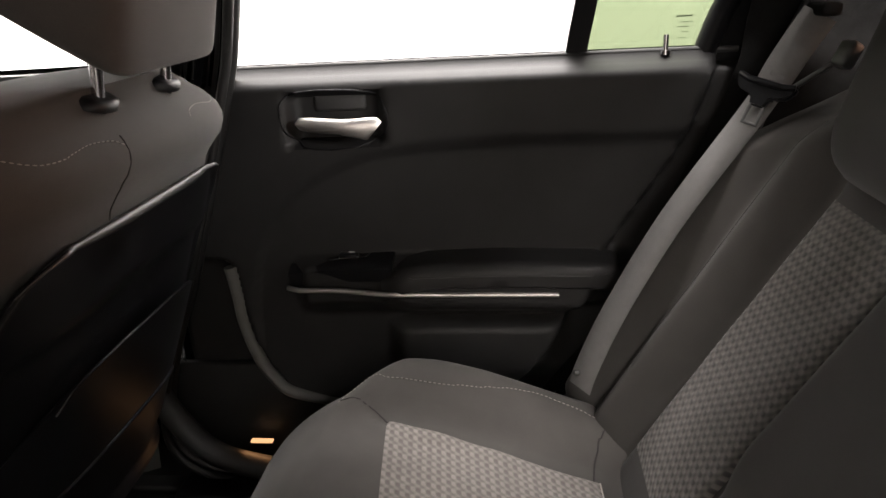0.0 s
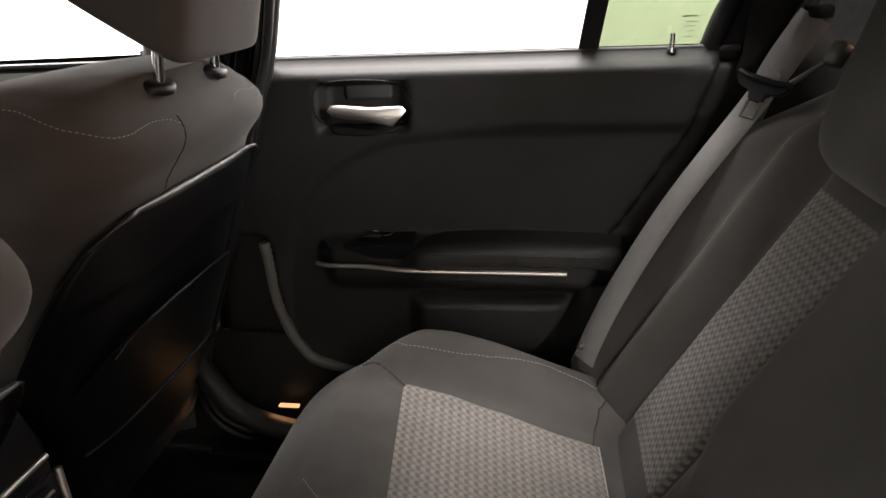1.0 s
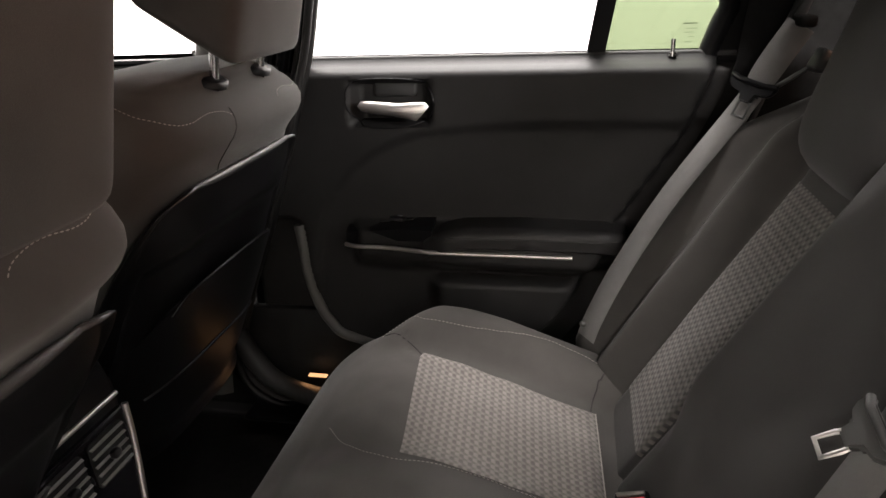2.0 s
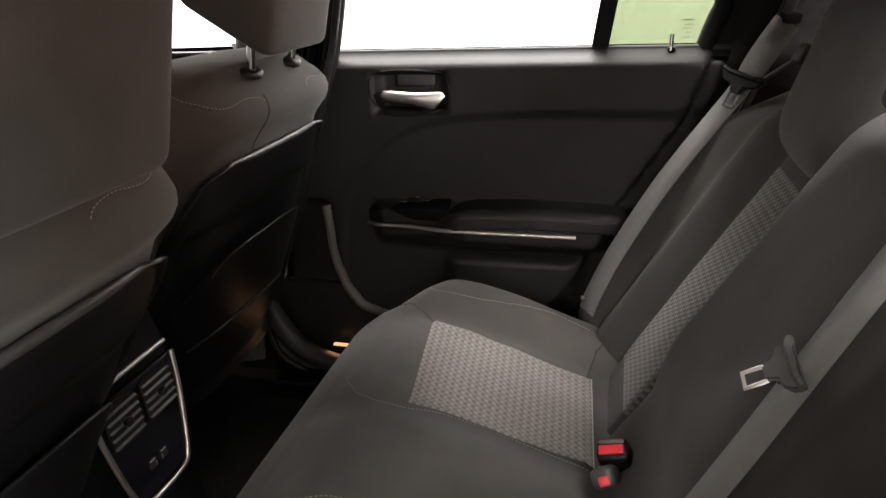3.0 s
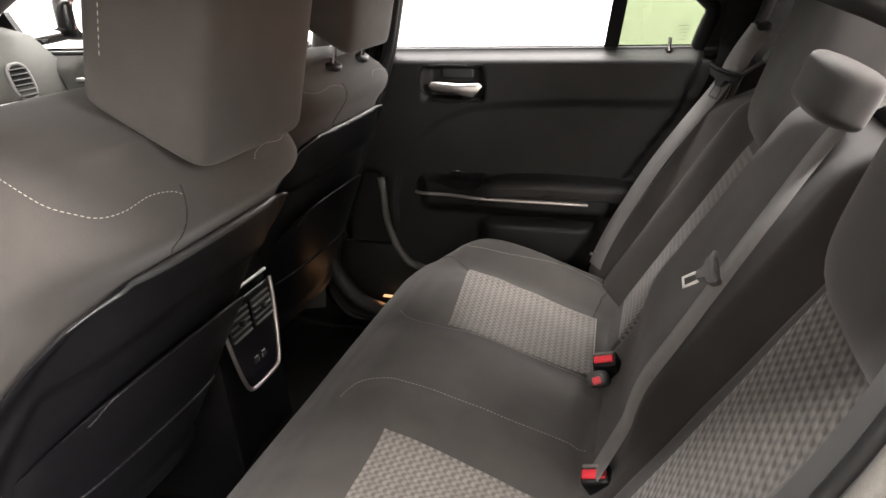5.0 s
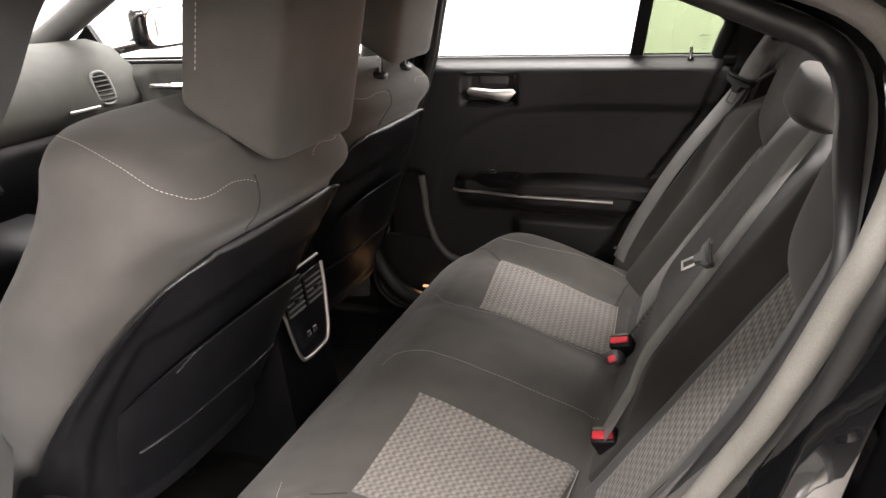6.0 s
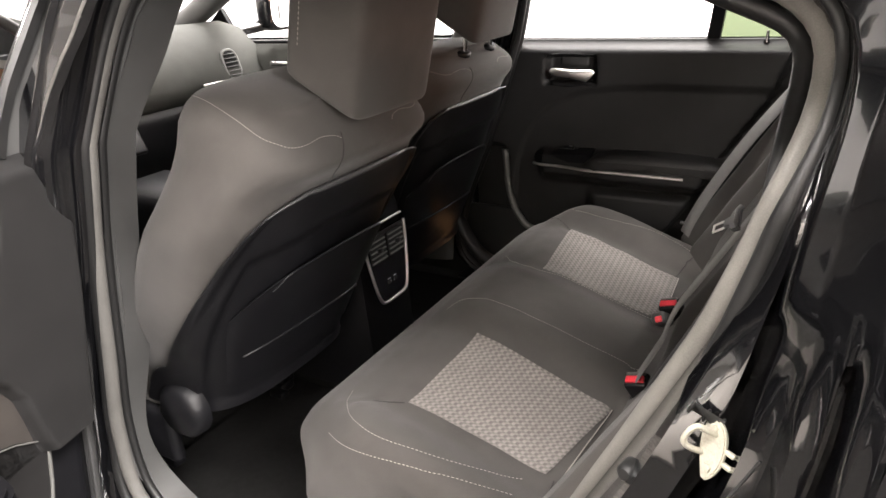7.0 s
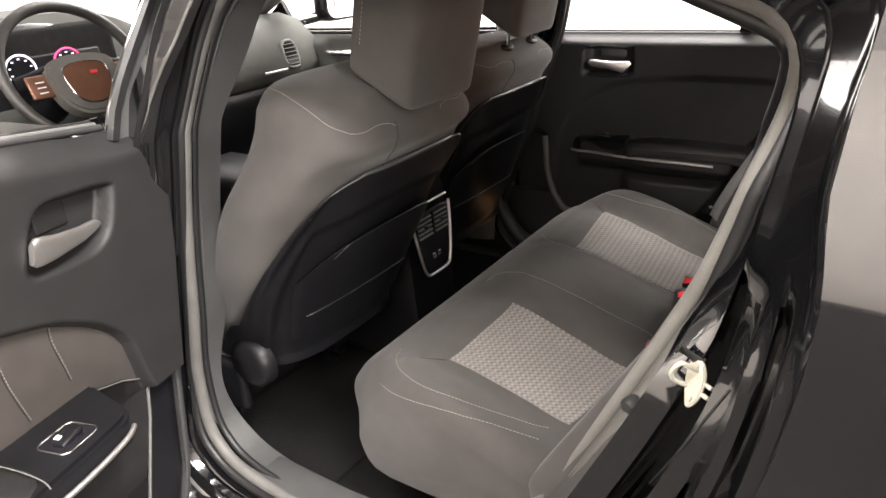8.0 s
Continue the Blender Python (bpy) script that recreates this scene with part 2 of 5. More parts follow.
def snapper(bm):
    """Lays a line of points on the surface of a mesh, a little proud of it."""
    bmesh.ops.recalc_face_normals(bm, faces=bm.faces)
    bm.normal_update()
    tree = BVHTree.FromBMesh(bm)

    def lay(pts, proud=0.0006, n=60):
        out = []
        for p in smooth_path(pts, n):
            place, normal, _, _ = tree.find_nearest(p)
            out.append(place + normal * proud)
        return out
    return lay


def stitches(pts, height, parent, dash=0.0052, gap=0.0022, r=0.00062, name="stitching"):
    """A row of short threads along a line of points."""
    total = sum((b - a).length for a, b in zip(pts, pts[1:]))
    n = max(int(total / (dash + gap)), 2)
    line = smooth_path(pts, 3 * n + 1)
    bms = bmesh.new()
    for i in range(n):
        a, b = line[3 * i] + height, line[3 * i + 2] + height
        d = (b - a).normalized()
        s = d.orthogonal().normalized()
        u = d.cross(s)
        ra, rb, rc = [[bms.verts.new(q + k * r * (math.cos(t) * s + math.sin(t) * u)) for t in (0.8, 2.4, 3.9, 5.5)] for q, k in ((a, 0.5), ((a + b) / 2, 1.3), (b, 0.5))]
        for p, q in ((ra, rb), (rb, rc)):
            for k in range(4):
                bms.faces.new((p[k], p[(k + 1) % 4], q[(k + 1) % 4], q[k]))
    return part(name, bms, THREAD, parent, "pale grey stitching thread")


# ---------------------------------------------------------------- the room round the car
def room():
    def slab(name, a, b, mat, label):
        c = [(p + q) / 2 for p, q in zip(a, b)]
        s = [q - p for p, q in zip(a, b)]
        ob = finish(name, box(*c, *s, 0.0), mat)
        return tagged(ob, label, name.split("_")[0], kind="structure")

    slab("ground", (-9, -6, -0.2), (9, 4.0, 0.0), FLOOR_COAT, "grey sealed workshop floor under the car")
    slab("wall_north", (-9, 3.8, 0.0), (9, 4.0, 3.6), WHITE_PAINT, "white painted wall of the bright photo bay")
    slab("wall_south", (-9, -6.2, 0.2), (9, -6.0, 3.6), BEIGE_PAINT, "beige grey painted wall behind the parked car")
    slab("wall_skirting", (-9, -6.22, 0.0), (9, -5.96, 0.2), DARK_PAINT, "dark painted lower wall behind the parked car")
    slab("wall_east", (8.8, -6, 0.0), (9, 3.8, 3.6), BEIGE_PAINT, "beige grey painted wall behind the parked car")
    slab("wall_west", (-9, -6, 0.0), (-8.8, 3.8, 3.6), WHITE_PAINT, "white painted wall of the bright photo bay")
    slab("ceiling", (-9, -6.2, 3.6), (9, 4.0, 3.7), WHITE_PAINT, "white ceiling of the bright photo bay")


room()
# unseen lamps added to whiten the north wall
for lx in (-3.4, 0.2, 3.8):
    lamp("added_room_light", lx, 2.5, 3.45, 3.0, 0.25, 360, NEUTRAL, (62, 0, 0))
for lx in (-2.6, 0.3, 3.2):
    lamp("ceiling_panel", lx, 1.65, 3.5, 2.3, 1.1, 420, NEUTRAL)
for lx, ly, lw in ((-2.4, -2.2, 220), (-0.3, -2.2, 210), (2.6, -2.1, 190)):
    lamp("ceiling_light", lx, ly, 3.5, 2.0, 0.28, lw, NEUTRAL)
lamp("ceiling_light", 2.2, -1.2, 3.5, 1.4, 0.3, 600, NEUTRAL)
# unseen lamp added to brighten the open door and the headrest's side
lamp("added_room_light", 5.6, -3.6, 2.5, 2.0, 1.2, 600, NEUTRAL, (0, 74, -24))
lamp("ceiling_light", -5.6, 0.2, 3.5, 1.8, 0.3, 170, NEUTRAL)
# unseen lamps added to brighten the south wall for the paint's reflections
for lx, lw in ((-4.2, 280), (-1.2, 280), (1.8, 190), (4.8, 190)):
    lamp("added_room_light", lx, -4.5, 3.45, 2.6, 0.25, lw, NEUTRAL, (-62, 0, 0))
# unseen warm lamp, added for the brown tint on the headrest backs
lamp("added_rear_light", 6.4, 0.1, 2.05, 0.7, 2.2, 170, (1.0, 0.52, 0.33), (0, 80, 0))


# ---------------------------------------------------------------- left door opening: lines in (x, z)
RING = 200
INNER = [(-0.34, 0.30), (-0.30, 0.48), (-0.215, 0.68), (-0.145, 0.87), (-0.082, 1.05), (-0.025, 1.20), (0.06, 1.29), (0.27, 1.325), (0.45, 1.305), (0.60, 1.262),
         (0.715, 1.221), (0.765, 1.198), (0.787, 1.165), (0.787, 1.125), (0.764, 1.037), (0.722, 0.93), (0.64, 0.746), (0.53, 0.525), (0.45, 0.39), (0.34, 0.285), (0.15, 0.225), (-0.08, 0.205), (-0.26, 0.215)]
MIDDLE = [(-0.37, 0.28), (-0.33, 0.48), (-0.25, 0.68), (-0.18, 0.87), (-0.122, 1.05), (-0.065, 1.215), (0.04, 1.32), (0.27, 1.36), (0.46, 1.34), (0.62, 1.295),
          (0.74, 1.255), (0.80, 1.235), (0.822, 1.20), (0.822, 1.15), (0.81, 1.06), (0.80, 0.95), (0.775, 0.79), (0.69, 0.58), (0.56, 0.36), (0.38, 0.245), (0.15, 0.185), (-0.08, 0.165), (-0.28, 0.175)]
INNER_LEFT = [(-0.333, 0.342), (-0.327, 0.469), (-0.293, 0.608), (-0.259, 0.76), (-0.225, 0.885), (-0.187, 0.999), (-0.163, 1.09), (-0.133, 1.175), (-0.093, 1.237), (-0.01, 1.292), (0.10, 1.312), (0.25, 1.315)] + [(0.44, 1.285), (0.58, 1.238), (0.66, 1.208), (0.711, 1.188), (0.745, 1.169), (0.763, 1.148), (0.769, 1.122), (0.767, 1.09), (0.756, 1.033), (0.744, 0.987), (0.712, 0.895), (0.679, 0.822), (0.619, 0.697), (0.50, 0.462), (0.42, 0.33), (0.32, 0.26), (0.15, 0.222), (-0.08, 0.203), (-0.24, 0.222), (-0.31, 0.27)]
OUTER = [(-0.39, 0.25), (-0.36, 0.48), (-0.29, 0.68), (-0.22, 0.87), (-0.162, 1.05), (-0.105, 1.225), (0.01, 1.34), (0.27, 1.385), (0.47, 1.365), (0.64, 1.325),
         (0.77, 1.285), (0.84, 1.262), (0.862, 1.225), (0.853, 1.16), (0.848, 1.09), (0.857, 1.02), (0.853, 0.95), (0.842, 0.86), (0.795, 0.66), (0.68, 0.42), (0.45, 0.22), (0.15, 0.155), (-0.08, 0.135), (-0.3, 0.145)]


# the centre pillar's side of the outer lines lies a little further forward
MIDDLE = [(x - 0.04 * (x < 0.05), z) for x, z in MIDDLE]
OUTER = [(x - 0.04 * (x < 0.05), z) for x, z in OUTER]


def lean_in(z):
    """How far the body's side leans in towards the roof."""
    return 0.30 * max(z - 1.02, 0.0)


def pillar_cut(x, z):
    """The centre pillar's jamb is shallower than the rear one above the belt."""
    return (1 - soft(x, -0.10, 0.15)) * soft(z, 0.22, 0.40)


def tumble(x, z):
    """The driver's side rear corner of the opening leans further in above the belt."""
    return soft(x, 0.3, 0.6) * 0.64 * min(max(z - 1.03, 0.0), 0.12)


def opening(side, line, depth, shift=0.0, lean=0.0):
    return [Vector((p.x, side * (depth - (depth - 0.685) * 0.55 * pillar_cut(p.x, p.z) - lean_in(p.z) - (shift * soft(p.x, 0.1, 0.5) + lean * tumble(p.x, p.z) if side < 0 else 0)), p.z)) for p in smooth_path([(x, 0, z) for x, z in line], RING, True)]


def between(a, b, f):
    return [p.lerp(q, f) for p, q in zip(a, b)]


def car_body():
    car = thing("car_body", "glossy black sedan body with its rear door open", "car body")
    for side in (-1, 1):
        inn, mid, out = opening(side, INNER_LEFT if side < 0 else INNER, 0.685, 0.065, 1.0), opening(side, MIDDLE, 0.775, 0.0, 0.45), opening(side, OUTER, 0.872)
        trim = opening(side, INNER_LEFT if side < 0 else INNER, 0.640 if side < 0 else 0.70, 0.05, 1.0)
        # painted jamb, with a rolled step between the seal and the outer skin
        def ring(a, b, f, dy):
            return [p + Vector((0, side * dy, 0)) for p in between(a, b, f)]

        def slope(row, f):
            # two flats behind the opening, facing a little upwards, with a channel between
            w1 = soft(f, 0.08, 0.18) * (1 - soft(f, 0.53, 0.58))
            w2 = soft(f, 0.74, 0.80)
            out = []
            for p in row:
                k = max(w1, w2) * soft(p.x, 0.3, 0.5) * (1 - soft(p.z, 0.80, 1.0)) * (side < 0)
                flat = side * ((0.738 if w1 >= w2 else 0.775) + 0.25 * min(max(0.82 - p.z, -0.30), 0.34))
                out.append(Vector((p.x, p.y + (flat - p.y) * k, p.z)))
            return out
        def broad(row, g):
            # above the belt one broad face runs from the channel beside the seal to the outer skin
            w = soft(g, 0.56, 0.64) * (1 - soft(g, 1.78, 1.92))
            out = []
            for p in row:
                k = w * soft(p.x, 0.5, 0.7) * soft(p.z, 0.92, 1.0) * (side < 0)
                out.append(Vector((p.x, p.y + (side * (0.775 + 0.07 * (g - 0.6) - lean_in(p.z)) - p.y) * k, p.z)))
            return out
        def stepped(row, f):
            # round the belt two upright faces show behind the opening, each a step further out, with a channel between
            faces = ((soft(f, 0.02, 0.10) * (1 - soft(f, 0.37, 0.43)), 0.800), (soft(f, 0.43, 0.48) * (1 - soft(f, 0.56, 0.61)), 0.768), (soft(f, 0.61, 0.68) * (1 - soft(f, 0.93, 1.0)), 0.844))
            out = []
            for p in row:
                k = soft(p.x, 0.5, 0.7) * (1 - soft(p.z, 0.92, 1.0)) * soft(p.z, 0.62, 0.80) * (side < 0)
                y = p.y
                for w, depth in faces:
                    y += (side * min(depth + 0.22 * (1.03 - p.z), 0.872) - p.y) * w * k
                out.append(Vector((p.x, y, p.z)))
            return out
        rows = [broad(slope(ring(inn, mid, f, dy), f), f) for f, dy in ((0, -0.012), (0.06, -0.014), (0.12, -0.018), (0.19, -0.014), (0.23, 0.0), (0.50, 0.001), (0.54, -0.002), (0.58, -0.022), (0.64, -0.034), (0.70, -0.030), (0.75, -0.008), (0.79, 0.0), (0.94, 0.0), (1.0, -0.004))]
        rows += [stepped(broad(ring(mid, out, f, dy), 1 + f), f) for f, dy in ((0.06, -0.018), (0.13, -0.014), (0.17, 0.004), (0.22, 0.014), (0.28, 0.019), (0.35, 0.019), (0.41, 0.014), (0.46, 0.003), (0.50, -0.014), (0.56, -0.018), (0.62, -0.013), (0.66, 0.001), (0.71, 0.010), (0.77, 0.014), (0.85, 0.014), (0.91, 0.010), (0.96, 0.006), (1.0, 0.004))]
        part("door_jamb", loft(rows, True, False), PAINT, car, "glossy black painted door jamb", 50)
        # rubber seal: a bulb on the flange with a thin inner lip
        def high_rear(p):
            return soft(p.x, 0.3, 0.5) * soft(p.z, 1.0, 1.10) * (side < 0)
        bulb = [p.lerp(q, 0.05 + 0.20 * high_rear(p)) + Vector((0, side * 0.006, 0)) for p, q in zip(inn, mid)]
        part("seal_lip", tube([p.lerp(q, -0.20 * high_rear(p)) - Vector((0, side * 0.014, 0)) for p, q in zip(inn, mid)], [0.0085 + 0.005 * high_rear(p) for p in inn], 10, True, up=(0, 1, 0)), RUBBER_BLACK, car, "thin black inner lip of the weatherstrip", 60)
        low = min(range(RING), key=lambda i: abs(bulb[i].x - 0.12) + 3 * bulb[i].z)
        turned = bulb[low:] + bulb[:low]
        high = next(i for i, p in enumerate(turned) if p.z > 1.2 and p.x > 0.15 and i > 20)
        # darker copies of the one seal: shade at the pillar and passenger side
        part("door_seal", tube(turned[:high + 1], 0.0135, 14, up=(0, 1, 0)), RUBBER_SHADED if side < 0 else RUBBER_BLACK, car, "rubber weatherstrip along the centre pillar, shade in its colour", 60)
        outer_lip = [p.lerp(q, 0.25 + 0.22 * high_rear(p)) + Vector((0, side * 0.004, 0)) for p, q in zip(inn, mid)]
        part("seal_lip", tube(outer_lip, [0.0105 - 0.0035 * high_rear(p) for p in outer_lip], 8, True, up=(0, 1, 0)), RUBBER_BLACK, car, "black outer lip of the weatherstrip", 60)
        part("door_seal", tube(turned[high:] + turned[:1], 0.0126, 14, up=(0, 1, 0)), RUBBER if side < 0 else RUBBER_BLACK, car, "rubber weatherstrip round the door opening", 60)
        # inner garnish between seal and cabin
        back = [Vector((p.x, p.y - side * (0.03 + (0.026 + 0.032 * soft(p.z, 1.0, 1.16)) * (side < 0) * (1 - soft(p.x, -0.10, 0.05)) * soft(p.z, 0.40, 0.60)), p.z)) for p in trim]
        part("opening_trim", loft([[p + Vector((0, side * 0.028, 0)) for p in trim], trim, back], True, False), CONSOLE_GREY if side < 0 else DOOR_PLASTIC, car, "grained plastic pillar trim", 60)
        # outer skin behind and below the opening
        def skin(u, v):
            z = 0.12 + v * 1.12
            xe = interp(z, [0.12, 0.22, 0.42, 0.66, 0.86, 0.95, 1.02, 1.09, 1.16, 1.24], [0.46, 0.455, 0.682, 0.796, 0.843, 0.854, 0.858, 0.849, 0.854, 0.862])
            x = xe + u * (2.2 - xe)
            bulge = 0.045 * math.sin(math.pi * min(max((z - 0.1) / 1.0, 0), 1)) * soft(u, 0, 0.25)
            return Vector((x, side * (0.876 + bulge - lean_in(z) - 0.05 * u * u), z))
        part("quarter_panel", thicken(grid(40, 40, skin), -0.004), PAINT, car, "glossy black rear quarter panel", 60)
        def sill(u, v):
            x = -2.2 + 2.68 * u
            return Vector((x, side * (0.78 + 0.10 * math.sin(math.pi * 0.5 * v)), 0.15 - 0.06 * v))
        part("rocker_panel", thicken(grid(12, 6, sill), -0.004), PAINT, car, "glossy black rocker panel", 60)
        # sill plate inside the opening
        part("sill_plate", box(-0.02, side * 0.655, 0.208, 0.60, 0.085, 0.012, 0.005), CONSOLE_GREY if side < 0 else BLACK_PLASTIC, car, "grained plastic sill plate")
        part("inner_sill", box(-0.5, side * 0.735, 0.10, 2.2, 0.11, 0.145, 0.01), PAINT if side < 0 else RUBBER_DARK, car, "dark inner sill box")
        if side > 0:
            part("sill_closing", box(-0.18, 0.728, 0.30, 0.80, 0.02, 0.30, 0.006), RUBBER_BLACK, car, "dark rubber closing strip under the shut door")
            sill_line = smooth_path([(-0.40, 0.672, 0.50), (-0.345, 0.670, 0.42), (-0.305, 0.668, 0.345), (-0.25, 0.664, 0.283), (-0.17, 0.660, 0.255), (-0.05, 0.657, 0.24), (0.15, 0.655, 0.235)], 40)
            part("carpet_edge", tube(sill_line, 0.024, 14), RUBBER_DARK, car, "grey plastic scuff edge along the sill", 60)
        # lower B pillar garnish inside
        def pillar(u, v):
            z = 0.25 + 1.05 * v
            x = interp(z, [0.25, 0.48, 0.68, 0.87, 1.05, 1.2, 1.3], [-0.36, -0.335, -0.275, -0.23, -0.18, -0.12, -0.02])
            w = interp(z, [0.25, 0.7, 1.0, 1.3], [0.26, 0.17, 0.12, 0.10])
            return Vector((x - w * u, side * (0.655 - lean_in(z) - 0.03 * math.sin(math.pi * u) ** 0.6), z))
        part("b_pillar_trim", thicken(grid(14, 40, pillar), 0.004), CONSOLE_GREY if side < 0 else GREY_PLASTIC, car, "grey plastic centre pillar trim", 60)
        def front_skin(u, v):
            z = 0.14 + 1.2 * v
            xe = interp(z, [0.14, 0.48, 0.68, 0.87, 1.05, 1.225, 1.345], [-0.43, -0.40, -0.33, -0.26, -0.202, -0.145, -0.03])
            x = xe - u * (0.035 if z > 1.0 else 1.5)
            return Vector((x, side * (0.874 - 0.103 * pillar_cut(xe, z) * (1 - soft(u, 0, 0.3) * (z <= 1.0)) - lean_in(z) - (0.045 * soft(z, 0.98, 1.03) if side < 0 else 0)), z))
        part("b_pillar_skin", thicken(grid(10, 50, front_skin), -0.004), PAINT, car, "glossy black centre pillar and front door skin", 60)
        if side < 0:
            part("jamb_seam", tube(smooth_path([(0.709, -0.773, 0.686), (0.741, -0.787, 0.757), (0.762, -0.779, 0.802), (0.782, -0.770, 0.843)], 24), 0.0016, 6), RUBBER_BLACK, car, "dark seam in the jamb", 60)
            # painted flange of the centre pillar beside the opening
            def flange(u, v):
                z = 0.97 + 0.36 * v
                xr = interp(z, [0.97, 1.02, 1.107, 1.19, 1.33], [-0.208, -0.188, -0.148, -0.090, 0.005])
                wave = 0.0008 * math.sin(43 * z) + 0.0005 * math.sin(101 * z + 1.3)
                return Vector((xr - 0.072 * (1 - u), -0.765 + lean_in(z) + 0.010 * soft(u, 0.80, 1.0) ** 2 + wave, z))
            part("pillar_flange", thicken(grid(20, 60, flange), -0.003), PAINT, car, "glossy black painted pillar flange", 60)
        # roof rail over the doors
        rail = smooth_path([(-0.97, side * 0.605, 1.345), (-0.75, side * 0.60, 1.352), (-0.5, side * 0.60, 1.358), (0.0, side * 0.59, 1.37), (0.4, side * 0.59, 1.36), (0.75, side * 0.61, 1.29)], 40)
        part("roof_rail", tube(rail, 0.045, 12), HEADLINER, car, "black roof rail", 60)

    def roof(u, v):
        x, y = -1.0 + 1.88 * u, -0.72 + 1.44 * v
        return Vector((x, y, 1.44 - 0.10 * (y / 0.72) ** 2 - 0.16 * max(u - 0.55, 0) - 0.2 * max(0.25 - u, 0)))
    part("roof_panel", thicken(grid(24, 16, roof), 0.03), PAINT, car, "glossy black roof panel")
    return car


car = car_body()


def headliner(u, v):
    x, y = -1.0 + 1.86 * u, -0.66 + 1.32 * v
    return Vector((x, y, 1.385 - 0.07 * (y / 0.66) ** 2 - 0.16 * max(u - 0.55, 0) - 0.2 * max(0.25 - u, 0)))


tagged(finish("ceiling_lining", thicken(grid(20, 12, headliner), 0.01), HEADLINER), "black cloth headliner of the cabin", "headliner", kind="structure")
floor_bm = join(box(-0.45, 0, 0.145, 1.9, 1.34, 0.05, 0.01), box(-0.55, 0, 0.23, 1.6, 0.24, 0.16, 0.06))
tagged(finish("floor", floor_bm, CARPET), "black cut-pile carpet on the cabin floor", "carpet", kind="structure")
tagged(finish("floor_mat", box(-0.27, -0.38, 0.176, 0.42, 0.42, 0.012, 0.006), CARPET), "black carpet mat in the rear footwell", "floor mat")


# ---------------------------------------------------------------- rear bench
def seat_top(x, y):
    z = interp(x, [-0.04, -0.02, 0.0, 0.03, 0.07, 0.12, 0.17, 0.24, 0.32, 0.42, 0.52, 0.62], [0.425, 0.455, 0.475, 0.495, 0.508, 0.514, 0.512, 0.498, 0.474, 0.440, 0.410, 0.385])
    a = abs(y)
    z += 0.024 * (1 - soft(a, 0.09, 0.20)) * soft(x, 0.0, 0.12)
    z += (0.040 if y > 0 else 0.022) * soft(a, 0.46, 0.54) * soft(x, 0.04, 0.12)
    dish = soft(a, 0.17, 0.23) * (1 - soft(a, 0.40, 0.46)) * soft(x, 0.15, 0.22) * (1 - soft(x, 0.42, 0.49))
    z -= 0.008 * dish
    z -= 0.008 * math.exp(-(((x - 0.495) / 0.012) ** 2))
    z -= 0.05 * soft(a, 0.565, 0.625) ** 2
    # seam groove from the insert's front corner to the outer stitching
    if 0.06 < x < 0.165:
        z -= 0.005 * math.exp(-(((a - 0.45 - (0.16 - x) * 0.9) / 0.006) ** 2))
    # soft sag and puckers of a used cushion
    z += 0.0016 * noise.noise(Vector((x * 16, y * 9, 0.3))) + 0.0009 * noise.noise(Vector((x * 40, y * 30, 1.3)))
    return z


def rear_cushion(bench):
    rings = []
    ys = [-0.605, -0.6035, -0.599, -0.593] + [(-0.585 + 1.17 * i / 120) for i in range(121)] + [0.593, 0.599, 0.6035, 0.605]
    for y in ys:
        a = abs(y)
        pinch = soft(a, 0.44, 0.605)
        x0 = -0.045 + 0.10 * pinch ** 2.2
        top, front = [], []
        for k in range(64):
            x = x0 + (0.62 - x0) * (k / 63) ** 1.4
            shift = x - (x0 + 0.045) * (1 - k / 63)
            top.append(Vector((x, y, seat_top(shift, y) - 0.03 * soft(a, 0.592, 0.605))))
        low = 0.235 + 0.04 * pinch
        for f in (0.0, 0.2, 0.4, 0.6, 0.8, 0.93):
            z = low + f * (top[0].z - low)
            front.append(Vector((x0 + 0.03 * (1 - f) ** 1.4, y, z)))
        rise = 0.05 * soft(a, 0.5, 0.58)
        ring = [Vector((0.62, y, low + 0.2 * rise)), Vector((0.45, y, low + rise)), Vector((0.30, y, low + 0.8 * rise)), Vector((0.12, y, low))] + front + top
        rings.append(ring)
    bm = loft(rings)
    for _ in range(7):
        bmesh.ops.smooth_vert(bm, verts=[v for v in bm.verts if (abs(v.co.y) > 0.515 or v.co.x < 0.03) and v.co.x < 0.55], factor=0.5, use_axis_x=True, use_axis_y=True, use_axis_z=True)
    lay = snapper(bm)
    part("cushion", bm, CLOTH, bench, "dark grey cloth bench cushion", 60)
    return lay


def cushion_insert(bench, side):
    fo, fi, ro, ri = ((0.160, 0.452) if side > 0 else (0.190, 0.448)), (0.190, 0.178), ((0.475, 0.432) if side > 0 else (0.45, 0.43)), (0.490, 0.19)

    def at(u, v):
        x = (1 - u) * ((1 - v) * fi[0] + v * fo[0]) + u * ((1 - v) * ri[0] + v * ro[0])
        y = (1 - u) * ((1 - v) * fi[1] + v * fo[1]) + u * ((1 - v) * ri[1] + v * ro[1])
        edge = min(u, 1 - u, v, 1 - v)
        return Vector((x, side * y, seat_top(x, side * y) + 0.0028 + 0.003 * soft(edge, 0, 0.06)))
    bm = grid(64, 56, at, lambda u, v: (u * 0.32, v * 0.265))
    return part("seat_insert", bm, INSERT, bench, "houndstooth woven seat insert", 60)


def back_front(z):
    """The backrest's face, x at a height."""
    return 0.543 + 0.59 * (z - 0.47)


